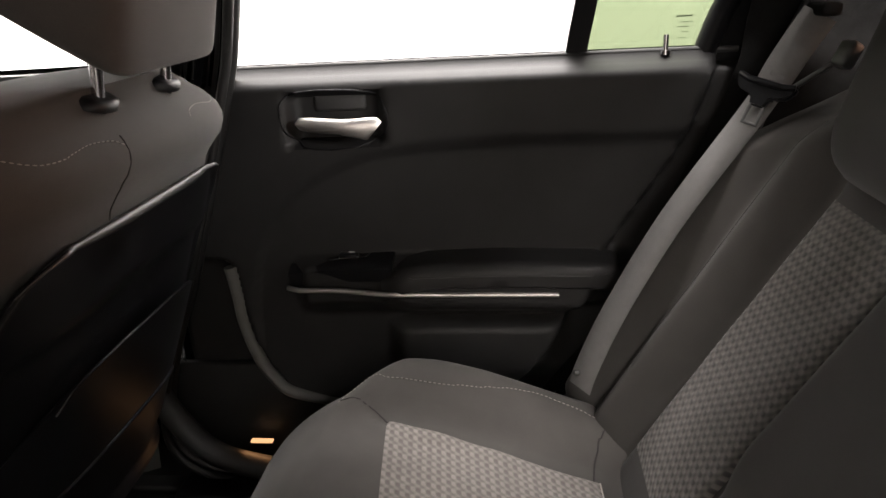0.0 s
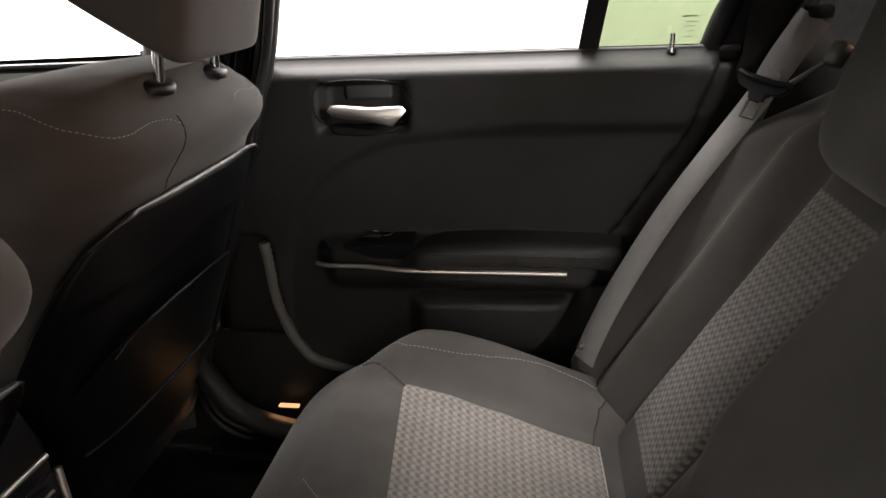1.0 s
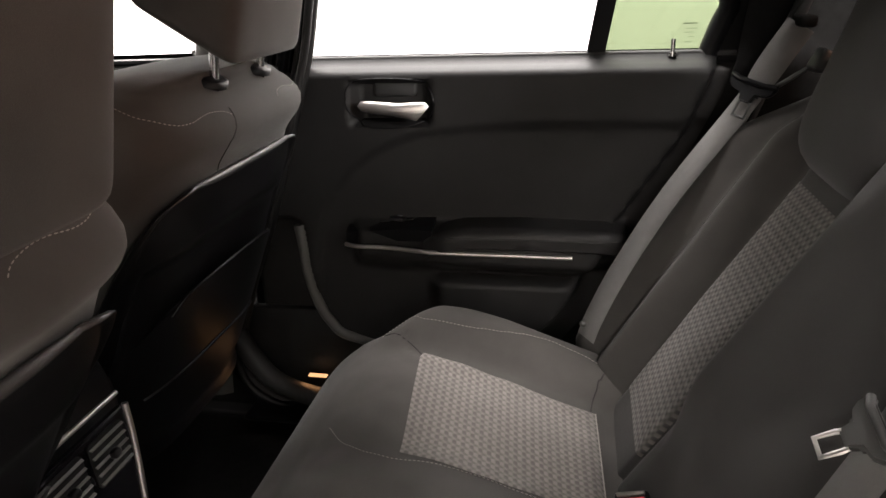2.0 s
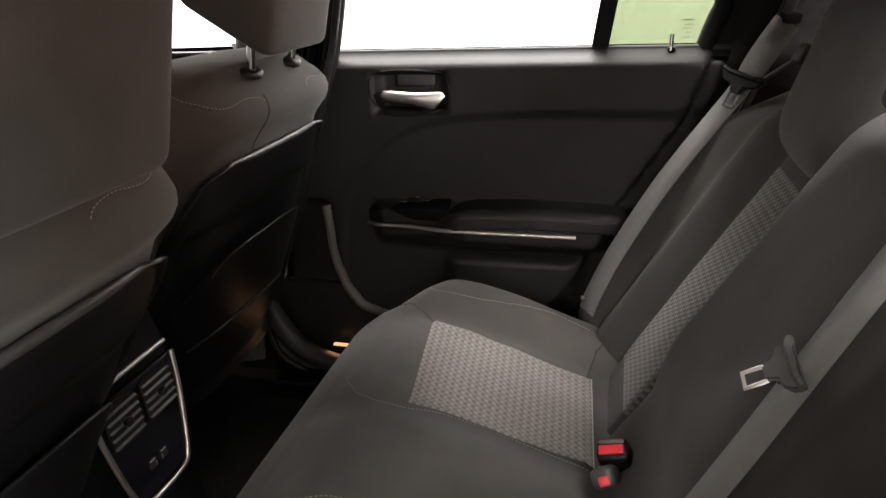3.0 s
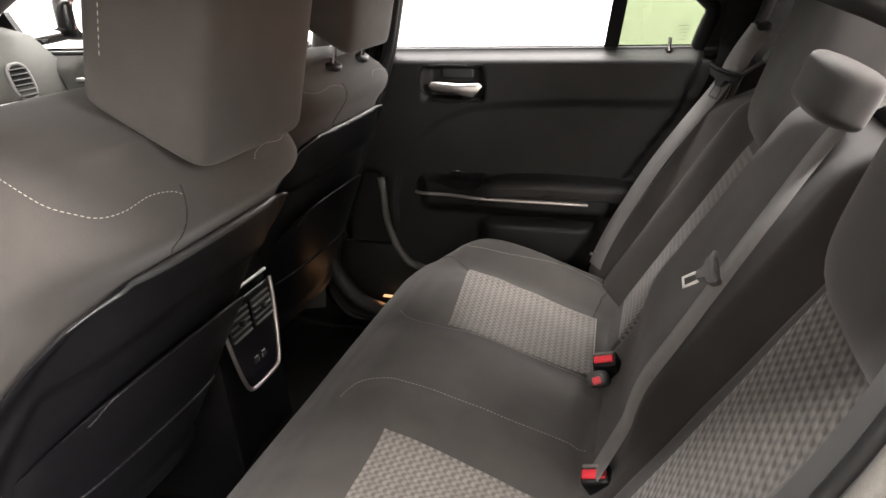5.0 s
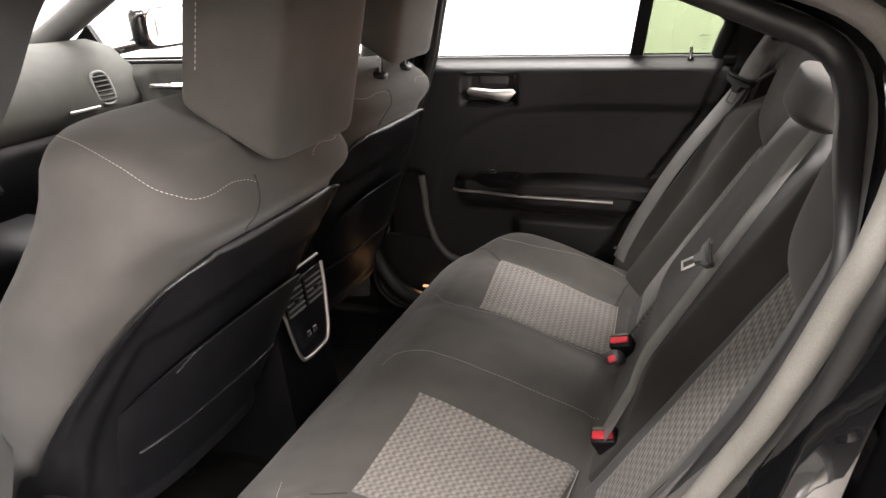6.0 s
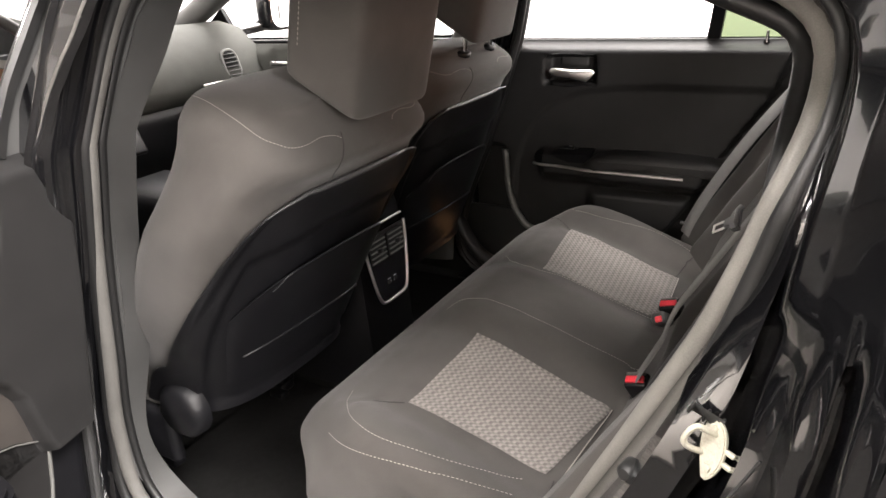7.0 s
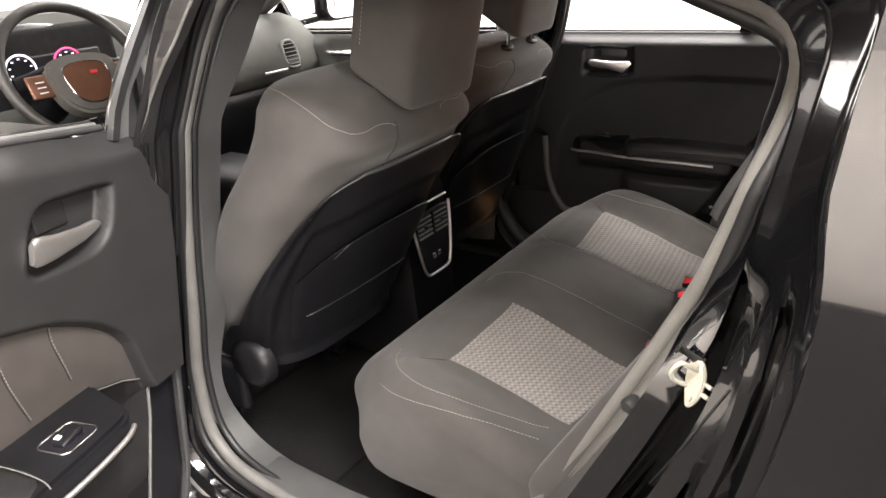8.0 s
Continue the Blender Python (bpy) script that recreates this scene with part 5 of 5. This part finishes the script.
    part("door_edge", loft([[Q(rim(z) + 0.036, 0.034, z) for z in zs], [Q(rim(z) + 0.012, 0.050, z) for z in zs], [Q(rim(z) + 0.004, 0.09, z) for z in zs], [Q(rim(z) - 0.002, 0.165, z) for z in zs]], False, False), PAINT, door, "glossy black door edge", 40)
    part("door_rubber", tube([Q(rim(z) + 0.022, 0.045, z) for z in zs], 0.010, 8), RUBBER_DARK, door, "", 60)
    door.matrix_world = Matrix.Translation((-0.22, -0.72, 0.038)) @ pose(0, 0, 0, 0, 0, -75) @ Matrix.Translation((0.157, 0.694, 0))
    return door


open_door()


# ---------------------------------------------------------------- seat belts and buckles
def tongue_pose(place, along, facing):
    """A tongue's frame: its plate points against `along`, its face towards `facing`."""
    y = Vector(along).normalized()
    z = Vector(facing)
    z = (z - y * z.dot(y)).normalized()
    x = y.cross(z)
    m = Matrix((x, y, z)).transposed().to_4x4()
    m.translation = Vector(place) + z * 0.006
    return m


def belt_tongue(thing_ob, m, metal=SATIN, wide=1.0, grip=GREY_PLASTIC, shade="grey"):
    half = [(0.0, 0.013), (0.026 * wide, 0.013), (0.032 * wide, 0.017), (0.036 * wide, 0.012), (0.034 * wide, 0.0), (0.027 * wide, -0.008), (0.015, -0.012), (0.011, -0.026), (0.0, -0.026)]
    outline = [(-a, b) for a, b in reversed(half[1:-1])] + half[1:-1]
    body = plate(outline, 0.010, pose(0, 0, -0.005), 0.003)
    bar = tube([Vector((-0.033 * wide, 0.012, 0.004)), Vector((-0.02 * wide, 0.008, 0.008)), Vector((0.02 * wide, 0.008, 0.008)), Vector((0.033 * wide, 0.012, 0.004))], 0.0045, 10)
    part("tongue_grip", join(body, bar), grip, thing_ob, shade + " plastic tongue grip", 50).matrix_basis = m
    ring = [(-0.009, -0.022), (-0.0105, -0.030), (-0.0105, -0.050), (0.0105, -0.050), (0.0105, -0.030), (0.009, -0.022)]
    bars = tube([Vector((a, b, 0)) for a, b in ring], 0.0032, 8, False, 0.6)
    part("steel_tongue", bars, metal, thing_ob, "bright steel latch tongue", 50).matrix_basis = m


def belt_outer():
    b = thing("seat_belt", "grey webbing seat belt hanging with a black tongue", "seat belt", (0, 0, 0), "rear seat belts")
    line = smooth_path([(0.772, 0.637, 1.056), (0.753, 0.638, 1.024), (0.735, 0.638, 0.992), (0.716, 0.636, 0.958), (0.698, 0.631, 0.928), (0.592, 0.613, 0.775), (0.512, 0.592, 0.635), (0.470, 0.576, 0.545), (0.455, 0.570, 0.50)], 60)
    face = [(-0.62 + 0.30 * soft(p.z, 0.94, 1.0), -0.55 - 0.38 * soft(p.z, 0.94, 1.0), 0.5 - 0.28 * soft(p.z, 0.94, 1.0)) for p in line]
    part("webbing", ribbon(line, face, 0.047, 0.0016), WEBBING, b, "flat grey webbing", 60)
    part("belt_guide", join(box(0.795, 0.592, 1.005, 0.022, 0.026, 0.036, 0.006, pose(0, 0, 0, 0, 30, 20)), tube([Vector((0.785, 0.60, 0.995)), Vector((0.745, 0.618, 0.962)), Vector((0.72, 0.612, 0.945))], 0.004, 8)), CONSOLE_GREY, b, "dark grey plastic belt guide")
    part("belt_slot", box(0.776, 0.637, 1.062, 0.026, 0.060, 0.018, 0.006), CARPET, b, "black slot that the webbing leaves")
    part("anchor_bolt", tube([Vector((0.452, 0.560, 0.535)), Vector((0.444, 0.556, 0.538))], [0.005, 0.004], 10), CONSOLE_GREY, b)
    m = tongue_pose((0.712, 0.632, 0.956), (0.38, 0.12, 0.92), (-0.55, -0.65, 0.45))
    belt_tongue(b, m, CONSOLE_GREY, 1.25, BLACK_PLASTIC, "black")
    return b


def belt_middle():
    b = thing("seat_belt", "grey webbing middle belt lying over the backrest", "seat belt", (0, 0, 0), "rear seat belts")
    spots = [(0.850, -0.052, 1.045), (0.800, -0.050, 1.000), (0.722, -0.078, 0.872), (0.636, -0.118, 0.720), (0.528, -0.172, 0.49)]
    line = [Vector((min(p.x, back_front(p.z) - back_depth(p.y, p.z) - 0.012), p.y, p.z)) for p in smooth_path(spots, 60)]
    facing = Vector((-0.90, -0.15, 0.40))
    part("webbing", ribbon(line, facing, 0.047, 0.0016), WEBBING, b, "flat grey webbing", 60)
    belt_tongue(b, tongue_pose((0.666, -0.098, 0.801), (0.80, -0.16, 0.56), (-0.62, -0.32, 0.7)) @ Matrix.Scale(0.84, 4), SATIN, 1.0, CONSOLE_GREY, "dark grey")
    return b


belt_outer()
belt_middle()
def buckle(x, y, z, double):
    b = thing("belt_buckle", "black belt buckle with a red release button", "belt buckle", (x, y, z), "belt buckles")

    def one(m, w, d, shell, shell_label):
        part("housing", box(0, 0, -0.032, w + 0.010, d + 0.010, 0.064, 0.006), shell, b, shell_label).matrix_basis = m
        part("release_button", box(0, -0.0025, 0.0015, w, d * 0.62, 0.007, 0.002), RED, b, "red release button").matrix_basis = m
        part("slot_lip", box(0, d * 0.44, 0.0015, w, d * 0.24, 0.006, 0.0015), RUBBER, b, "pale grey slot lip").matrix_basis = m
    one(end_pose((0, 0, 0), (-0.30, -0.42, 0.86), (0.97, 0.06, 0.0)), 0.037, 0.023, BLACK_PLASTIC, "black plastic housing")
    part("stalk", box(0, 0, -0.075, 0.030, 0.012, 0.05, 0.004), RUBBER_DARK, b).matrix_basis = end_pose((0, 0, 0), (-0.30, -0.42, 0.86), (0.97, 0.06, 0.0))
    if double:
        m = end_pose((-0.012, -0.050, -0.016), (-0.20, -0.80, 0.50), (0.80, 0.55, 0.0))
        part("housing", box(0, 0, -0.030, 0.034, 0.030, 0.060, 0.010), CONSOLE_GREY, b, "grey plastic housing").matrix_basis = m
        part("release_button", box(0.003, -0.004, 0.001, 0.016, 0.014, 0.006, 0.003), RED, b, "red release button").matrix_basis = m
    return b


def end_pose(place, end, wide):
    """A buckle's frame: z out of its button end, x along its width."""
    z = Vector(end).normalized()
    x = Vector(wide)
    x = (x - z * x.dot(z)).normalized()
    m = Matrix((x, z.cross(x), z)).transposed().to_4x4()
    m.translation = Vector(place)
    return m


buckle(0.514, 0.138, 0.501, True)
buckle(0.527, -0.172, 0.489, False)


# ---------------------------------------------------------------- striker on the rear pillar
def striker():
    s = thing("door_striker", "cream plated door striker bolted to the jamb", "door striker", (0.746, -0.740, 0.824))
    m = tongue_pose((0, 0, 0), (0.45, 0.10, 0.87), (-0.5, -0.8, 0.25)) @ Matrix.Scale(0.82, 4)
    leaf = [(p.x, p.y) for p in smooth_path([(x, y, 0) for x, y in ((0.0, 0.034), (0.012, 0.028), (0.018, 0.014), (0.017, -0.004), (0.011, -0.020), (0.0, -0.033), (-0.010, -0.036), (-0.013, -0.020), (-0.014, 0.0), (-0.010, 0.020))], 40, True)]
    turn = m @ pose(0, 0, 0, 0, 0, 38)
    part("base_plate", plate(leaf, 0.007, None, 0.0018), ZINC, s, "cream plated base plate").matrix_basis = turn
    loop = smooth_path([(-0.004, 0.016, 0.004), (-0.010, 0.018, 0.018), (-0.016, 0.018, 0.028), (-0.018, 0.011, 0.031), (-0.018, -0.002, 0.031), (-0.015, -0.010, 0.026), (-0.009, -0.012, 0.016), (-0.004, -0.012, 0.004)], 34)
    part("striker_loop", tube(loop, 0.0036, 10), ZINC, s, "cream plated striker loop", 60).matrix_basis = m
    for dx, dy in ((0.020, -0.002), (0.016, -0.016)):
        part("prong", box(0, 0, 0, 0.016, 0.006, 0.006, 0.002), ZINC, s).matrix_basis = turn @ pose(dx, dy, 0.002, 0, 0, -20)
    for dx, dy in ((0.004, 0.022), (-0.003, -0.022)):
        part("bolt", tube([Vector((dx, dy, 0.006)), Vector((dx, dy, 0.010))], [0.006, 0.005], 6), ZINC, s).matrix_basis = turn
    return s


striker()
plug = finish("rubber_plug", join(tube([Vector((0.664, -0.710, 0.747)), Vector((0.661, -0.726, 0.750)), Vector((0.660, -0.731, 0.751))], [0.011, 0.010, 0.006], 18)), RUBBER_BLACK)
tagged(plug, "black rubber bump stop on the door jamb", "bump stop")
clip_m = pose(0.733, -0.737, 0.852, 0, 25, 0) @ Matrix.Scale(0.75, 4)
clip_bm = join(*[box(0, 0, 0, sx, 0.010, sz, 0.0015, None, 1) for sx, sz in ((0.042, 0.004), (0.042, 0.004), (0.004, 0.018), (0.004, 0.018), (0.004, 0.018))])
for k, (dx, dz) in enumerate(((0, 0.008), (0, -0.008), (-0.019, 0), (0.0, 0), (0.019, 0))):
    faces = len(clip_bm.verts) // 5
    for v in list(clip_bm.verts)[k * faces:(k + 1) * faces]:
        v.co += Vector((dx, 0, dz))
clip_bm.transform(clip_m)
jbox = finish("jamb_clip", clip_bm, RUBBER_BLACK)
tagged(jbox, "black plastic clip on the door jamb", "clip")


# ---------------------------------------------------------------- dashboard, wheel, front doors
def dashboard():
    d = thing("dashboard", "grey vinyl dashboard with oval air vents", "dashboard")
    rings = []
    for k in range(30):
        y = -0.74 + 1.48 * k / 29
        hood = 0.085 * math.exp(-(((y + 0.36) / 0.34) ** 4))
        base = 0.035 * (1 - soft(y, -0.10, 0.20))
        rings.append([Vector((x, y, z)) for x, z in ((-1.95, 1.02 + base), (-1.70, 1.075 + base + 0.5 * hood), (-1.45, 1.085 + base + hood), (-1.34, 1.06 + base + hood * 1.1), (-1.26, 0.99), (-1.22, 0.90), (-1.235, 0.845), (-1.27, 0.825), (-1.5, 0.80), (-1.95, 0.80))])
    part("dash_body", loft(rings), DASH, d, "grey soft dashboard body", 50)
    rings = []
    for k in range(20):
        y = -0.74 + 1.48 * k / 19
        rings.append([Vector((x, y, z)) for x, z in ((-1.95, 0.86), (-1.30, 0.86), (-1.265, 0.83), (-1.262, 0.77), (-1.29, 0.66), (-1.36, 0.55), (-1.48, 0.45), (-1.95, 0.40))])
    part("dash_lower", loft(rings), BLACK_PLASTIC, d, "black lower dashboard with glovebox", 50)

    for y, mid in ((0.575, 0.940), (-0.62, 0.940), (-0.165, 0.985)):
        ring = [Vector((-1.232 + 0.3 * (0.92 - z), y + 0.036 * math.copysign(abs(math.cos(t)) ** 0.7, math.cos(t)), z)) for t in [2 * math.pi * j / 40 for j in range(40)] for z in (mid + 0.052 * math.copysign(abs(math.sin(t)) ** 0.7, math.sin(t)),)]
        part("vent_ring", tube(ring, 0.0055, 8, True, 1.0, (1, 0, 0)), GREY_PLASTIC, d, "pale grey vent ring", 60)
        bm = bmesh.new()
        bm.faces.new([bm.verts.new(p + Vector((0.002, 0, 0))) for p in ring])
        part("vent_hole", bm, HEADLINER, d)
        for k in range(6):
            z = mid - 0.037 + 0.015 * k
            part("vent_slat", box(-1.226 + 0.3 * (0.92 - z), y, z, 0.008, 0.062, 0.003, 0.001), CONSOLE_GREY, d)
    part("dash_strip", box(-1.215, 0.468, 0.888, 0.006, 0.12, 0.010, 0.003), SATIN, d, "satin trim strip")
    # instrument hood and dials
    part("instrument_hood", tube([Vector((-1.275, -0.40 + 0.20 * math.cos(t), 1.02 + 0.13 * math.sin(t))) for t in np.linspace(0.0, math.pi, 24)], 0.022, 10), BLACK_PLASTIC, d, "black instrument hood", 60)
    part("cluster_surround", box(-1.268, -0.40, 1.025, 0.04, 0.50, 0.27, 0.02), CARPET, d, "matte black surround of the instruments")
    part("instrument_panel", box(-1.252, -0.40, 0.985, 0.02, 0.38, 0.20, 0.01), BLACK_PLASTIC, d, "dark instrument panel")
    for y, col in ((-0.46, DIAL_WHITE), (-0.32, DIAL_RED)):
        ring = [Vector((-1.238, y + 0.042 * math.cos(t), 1.05 + 0.042 * math.sin(t))) for t in np.linspace(-0.6, math.pi + 0.6, 30)]
        part("dial_ring", tube(ring, 0.003, 8, False, 1.0, (1, 0, 0)), col, d, "lit instrument dial", 60)
        for j in range(7):
            t = -0.4 + j * (math.pi + 0.8) / 6
            part("dial_mark", box(-1.238, y + 0.031 * math.cos(t), 1.05 + 0.031 * math.sin(t), 0.003, 0.006, 0.004, 0), DIAL_WHITE, d)
    part("centre_screen", box(-1.25, 0.0, 0.93, 0.02, 0.20, 0.13, 0.01, pose(0, 0, 0, 0, -15, 0)), GLOSS_BLACK, d, "dark centre screen")
    part("centre_trim", box(-1.235, 0.0, 0.78, 0.02, 0.24, 0.14, 0.015, pose(0, 0, 0, 0, -25, 0)), BLACK_PLASTIC, d, "black centre stack")
    part("stack_light", box(-1.222, -0.02, 0.80, 0.004, 0.014, 0.006, 0), DIAL_AMBER, d, "amber lit switch")
    part("chrome_surround", tube([Vector((-1.235 + 0.3 * (0.92 - z), y, z)) for y, z in ((-0.115, 0.86), (-0.125, 0.93), (-0.115, 1.0), (0.115, 1.0), (0.125, 0.93), (0.115, 0.86))], 0.005, 8, True), GREY_PLASTIC, d, "", 60)
    return d


DIAL_WHITE, DIAL_RED, DIAL_AMBER = glow("dial_white", (0.9, 0.85, 1.0), 0.7), glow("dial_red", (0.9, 0.05, 0.2), 0.8), glow("amber_telltale", (1.0, 0.55, 0.05), 2.0)
dashboard()


WHEEL_AT = (-1.03, -0.412, 1.045)


def steering_wheel():
    w = thing("steering_wheel", "dark leather steering wheel with spoke switches", "steering wheel", WHEEL_AT)
    m = pose(0, 0, 0, 0, -24, 0)
    rim = [m @ Vector((0, 0.188 * math.cos(t), 0.188 * math.sin(t))) for t in [2 * math.pi * j / 56 for j in range(56)]]
    part("rim", tube(rim, 0.0155, 12, True, 1.0, (1, 0, 0)), WHEEL_RIM, w, "dark leather rim", 60)
    hub = [(-0.085, 0.045), (-0.06, 0.068), (0.0, 0.076), (0.06, 0.068), (0.085, 0.045), (0.075, -0.03), (0.045, -0.065), (0.0, -0.075), (-0.045, -0.065), (-0.075, -0.03)]
    mm = m @ pose(-0.015, 0, -0.045, 90, 0, 90) @ Matrix.Scale(1.12, 4)
    part("airbag_cover", plate([(p.x, p.y) for p in smooth_path([(a, b, 0) for a, b in hub], 40, True)], 0.05, mm, 0.008), HUB_GREY, w, "grey airbag cover", 50)
    part("badge_panel", plate([(0.62 * p.x, 0.66 * p.y) for p in smooth_path([(a, b, 0) for a, b in hub], 40, True)], 0.004, mm @ pose(0, 0.0, 0.0505)), CONSOLE_WOOD, w, "copper brown centre panel")
    part("badge_ring", tube([mm @ Vector((0.64 * p.x, 0.68 * p.y, 0.053)) for p in smooth_path([(a, b, 0) for a, b in hub], 40, True)], 0.0022, 6, True), CHROME, w)
    part("badge_bar", box(0, 0, 0, 0.016, 0.007, 0.002, 0), RED, w).matrix_basis = mm @ pose(0.018, 0.022, 0.056)
    for s in (-1, 1):
        spoke = [m @ Vector((-0.01, s * 0.075, 0.0)), m @ Vector((-0.004, s * 0.12, -0.006)), m @ Vector((0, s * 0.17, -0.01))]
        part("spoke", tube(spoke, [0.034, 0.026, 0.020], 12, False, 0.5, (1, 0, 0)), BLACK_PLASTIC, w, "black spoke")
        part("switch_pad", box(0, 0, 0, 0.010, 0.062, 0.062, 0.012), CONSOLE_WOOD, w, "brown switch pad").matrix_basis = m @ pose(0.012, s * 0.116, -0.026)
        for dz in (-0.014, 0.0, 0.014):
            part("switch_mark", box(0, 0, 0, 0.002, 0.022, 0.003, 0), GLYPH, w).matrix_basis = m @ pose(0.018, s * 0.116, dz - 0.030)
    part("spoke", tube([m @ Vector((-0.01, 0, -0.07)), m @ Vector((0, 0, -0.17))], [0.03, 0.022], 12, False, 0.5, (1, 0, 0)), BLACK_PLASTIC, w, "black lower spoke")
    part("column", tube([m @ Vector((-0.03, 0, 0)), m @ Vector((-0.28, 0, -0.02))], 0.05, 16), BLACK_PLASTIC, w, "black steering column")
    return w


steering_wheel()


def front_door(side):
    d = thing("front_door", "closed front door with grey trim and satin handle", "car door", (0, 0, 0), "front doors")

    def f(u, v):
        x, z = -1.30 + 0.86 * u, 0.25 + 0.745 * v
        y = 0.715 + 0.03 * soft(z, 0.95, 1.0) - 0.05 * soft(z, 0.6, 0.64) * (1 - soft(z, 0.66, 0.69))
        r = max(abs((x + 1.09) / 0.10), abs((z - 0.925) / 0.045))
        return Vector((x, side * (y + 0.025 * (1 - soft(r, 0.75, 1))), z))
    part("trim_panel", thicken(grid(60, 50, f), 0.004), DASH, d, "grey door trim panel", 60)
    part("door_handle", tube([Vector((-1.16 + 0.14 * t, side * (0.708 - 0.01 * math.sin(3.1 * t)), 0.925)) for t in np.linspace(0, 1, 12)], [0.010] * 8 + [0.013] * 4, 10), CHROME, d, "satin chrome inside handle", 60)
    part("sill_strip", tube([Vector((-1.35, side * 0.755, 1.0)), Vector((-0.20, side * 0.755, 1.005))], 0.008, 8), BLACK_PLASTIC, d)
    part("lock_pin", tube([Vector((-0.36, side * 0.735, 0.995)), Vector((-0.36, side * 0.735, 1.03))], 0.0042, 10), STEEL, d)
    back = -0.09 if side < 0 else 0.0
    deep = 0.045 if side < 0 else 0.0
    edge = smooth_path([(-0.235 + back, side * (0.75 - deep), 1.0), (-0.16 + back, side * (0.725 - deep), 1.10), (-0.09 + back, side * (0.69 - deep), 1.22), (-0.05 + back, side * (0.66 - deep), 1.31)], 20)
    part("rear_frame", tube(edge, 0.022, 18, False, 1.0, (0, 1, 0)), BLACK_PLASTIC, d, "black window frame")
    # mirror sail and shell
    sail = [(-1.62, 1.0), (-1.36, 1.0), (-1.44, 1.13)]
    bm = bmesh.new()
    bm.faces.new([bm.verts.new((x, side * 0.75, z)) for x, z in sail])
    part("mirror_sail", thicken(bm, 0.02), BLACK_PLASTIC, d, "black mirror sail panel")
    shell = pillow(-1.38, side * 1.06, 1.10, 0.30, 0.10, 0.165, 0, 3.6, 1.0)
    part("mirror_shell", shell, PAINT, d, "glossy black mirror shell", 60)
    part("mirror_arm", tube([Vector((-1.46, side * 0.76, 1.03)), Vector((-1.40, side * 0.95, 1.05))], 0.025, 10), PAINT, d)
    m = Matrix.Translation((-1.326, side * 1.06, 1.10)) @ pose(0, 0, 0, 90, 0, 90 - side * 6)
    part("mirror_pane", plate(rounded(0.262, 0.13, 0.045), 0.003, m), MIRROR, d, "mirror glass")
    return d


for side in (-1, 1):
    front_door(side)
    pill = smooth_path([(-1.95, side * 0.74, 0.98), (-1.62, side * 0.71, 1.08), (-1.25, side * 0.66, 1.23), (-0.95, side * 0.60, 1.35)], 30)
    tagged(finish("a_pillar", tube(pill, 0.045, 20), CONSOLE_GREY), "grey plastic trimmed windscreen pillar", "pillar", kind="structure")
cowl = finish("cowl", box(-2.05, 0, 0.90, 0.3, 1.5, 0.12, 0.02), BLACK_PLASTIC)
tagged(cowl, "black plastic cowl below the windscreen", "cowl", kind="structure")
bulk = finish("bulkhead", box(-1.9, 0, 0.5, 0.04, 1.72, 0.78, 0.01), CARPET)
tagged(bulk, "black carpeted bulkhead ahead of the dashboard", "bulkhead", kind="structure")

# courtesy lamp low on the passenger side
court = thing("courtesy_lamp", "small warm courtesy lamp low beside the sill", "lamp", (-0.155, 0.690, 0.290))
part("lens", box(0, 0, 0, 0.045, 0.012, 0.004, 0.0015), glow("warm_lens", (1.0, 0.55, 0.26), 1.3), court, "warm lit lens")
lamp("courtesy_light", -0.155, 0.676, 0.292, 0.06, 0.012, 0.03, (1.0, 0.50, 0.22), (-55, 0, 0))
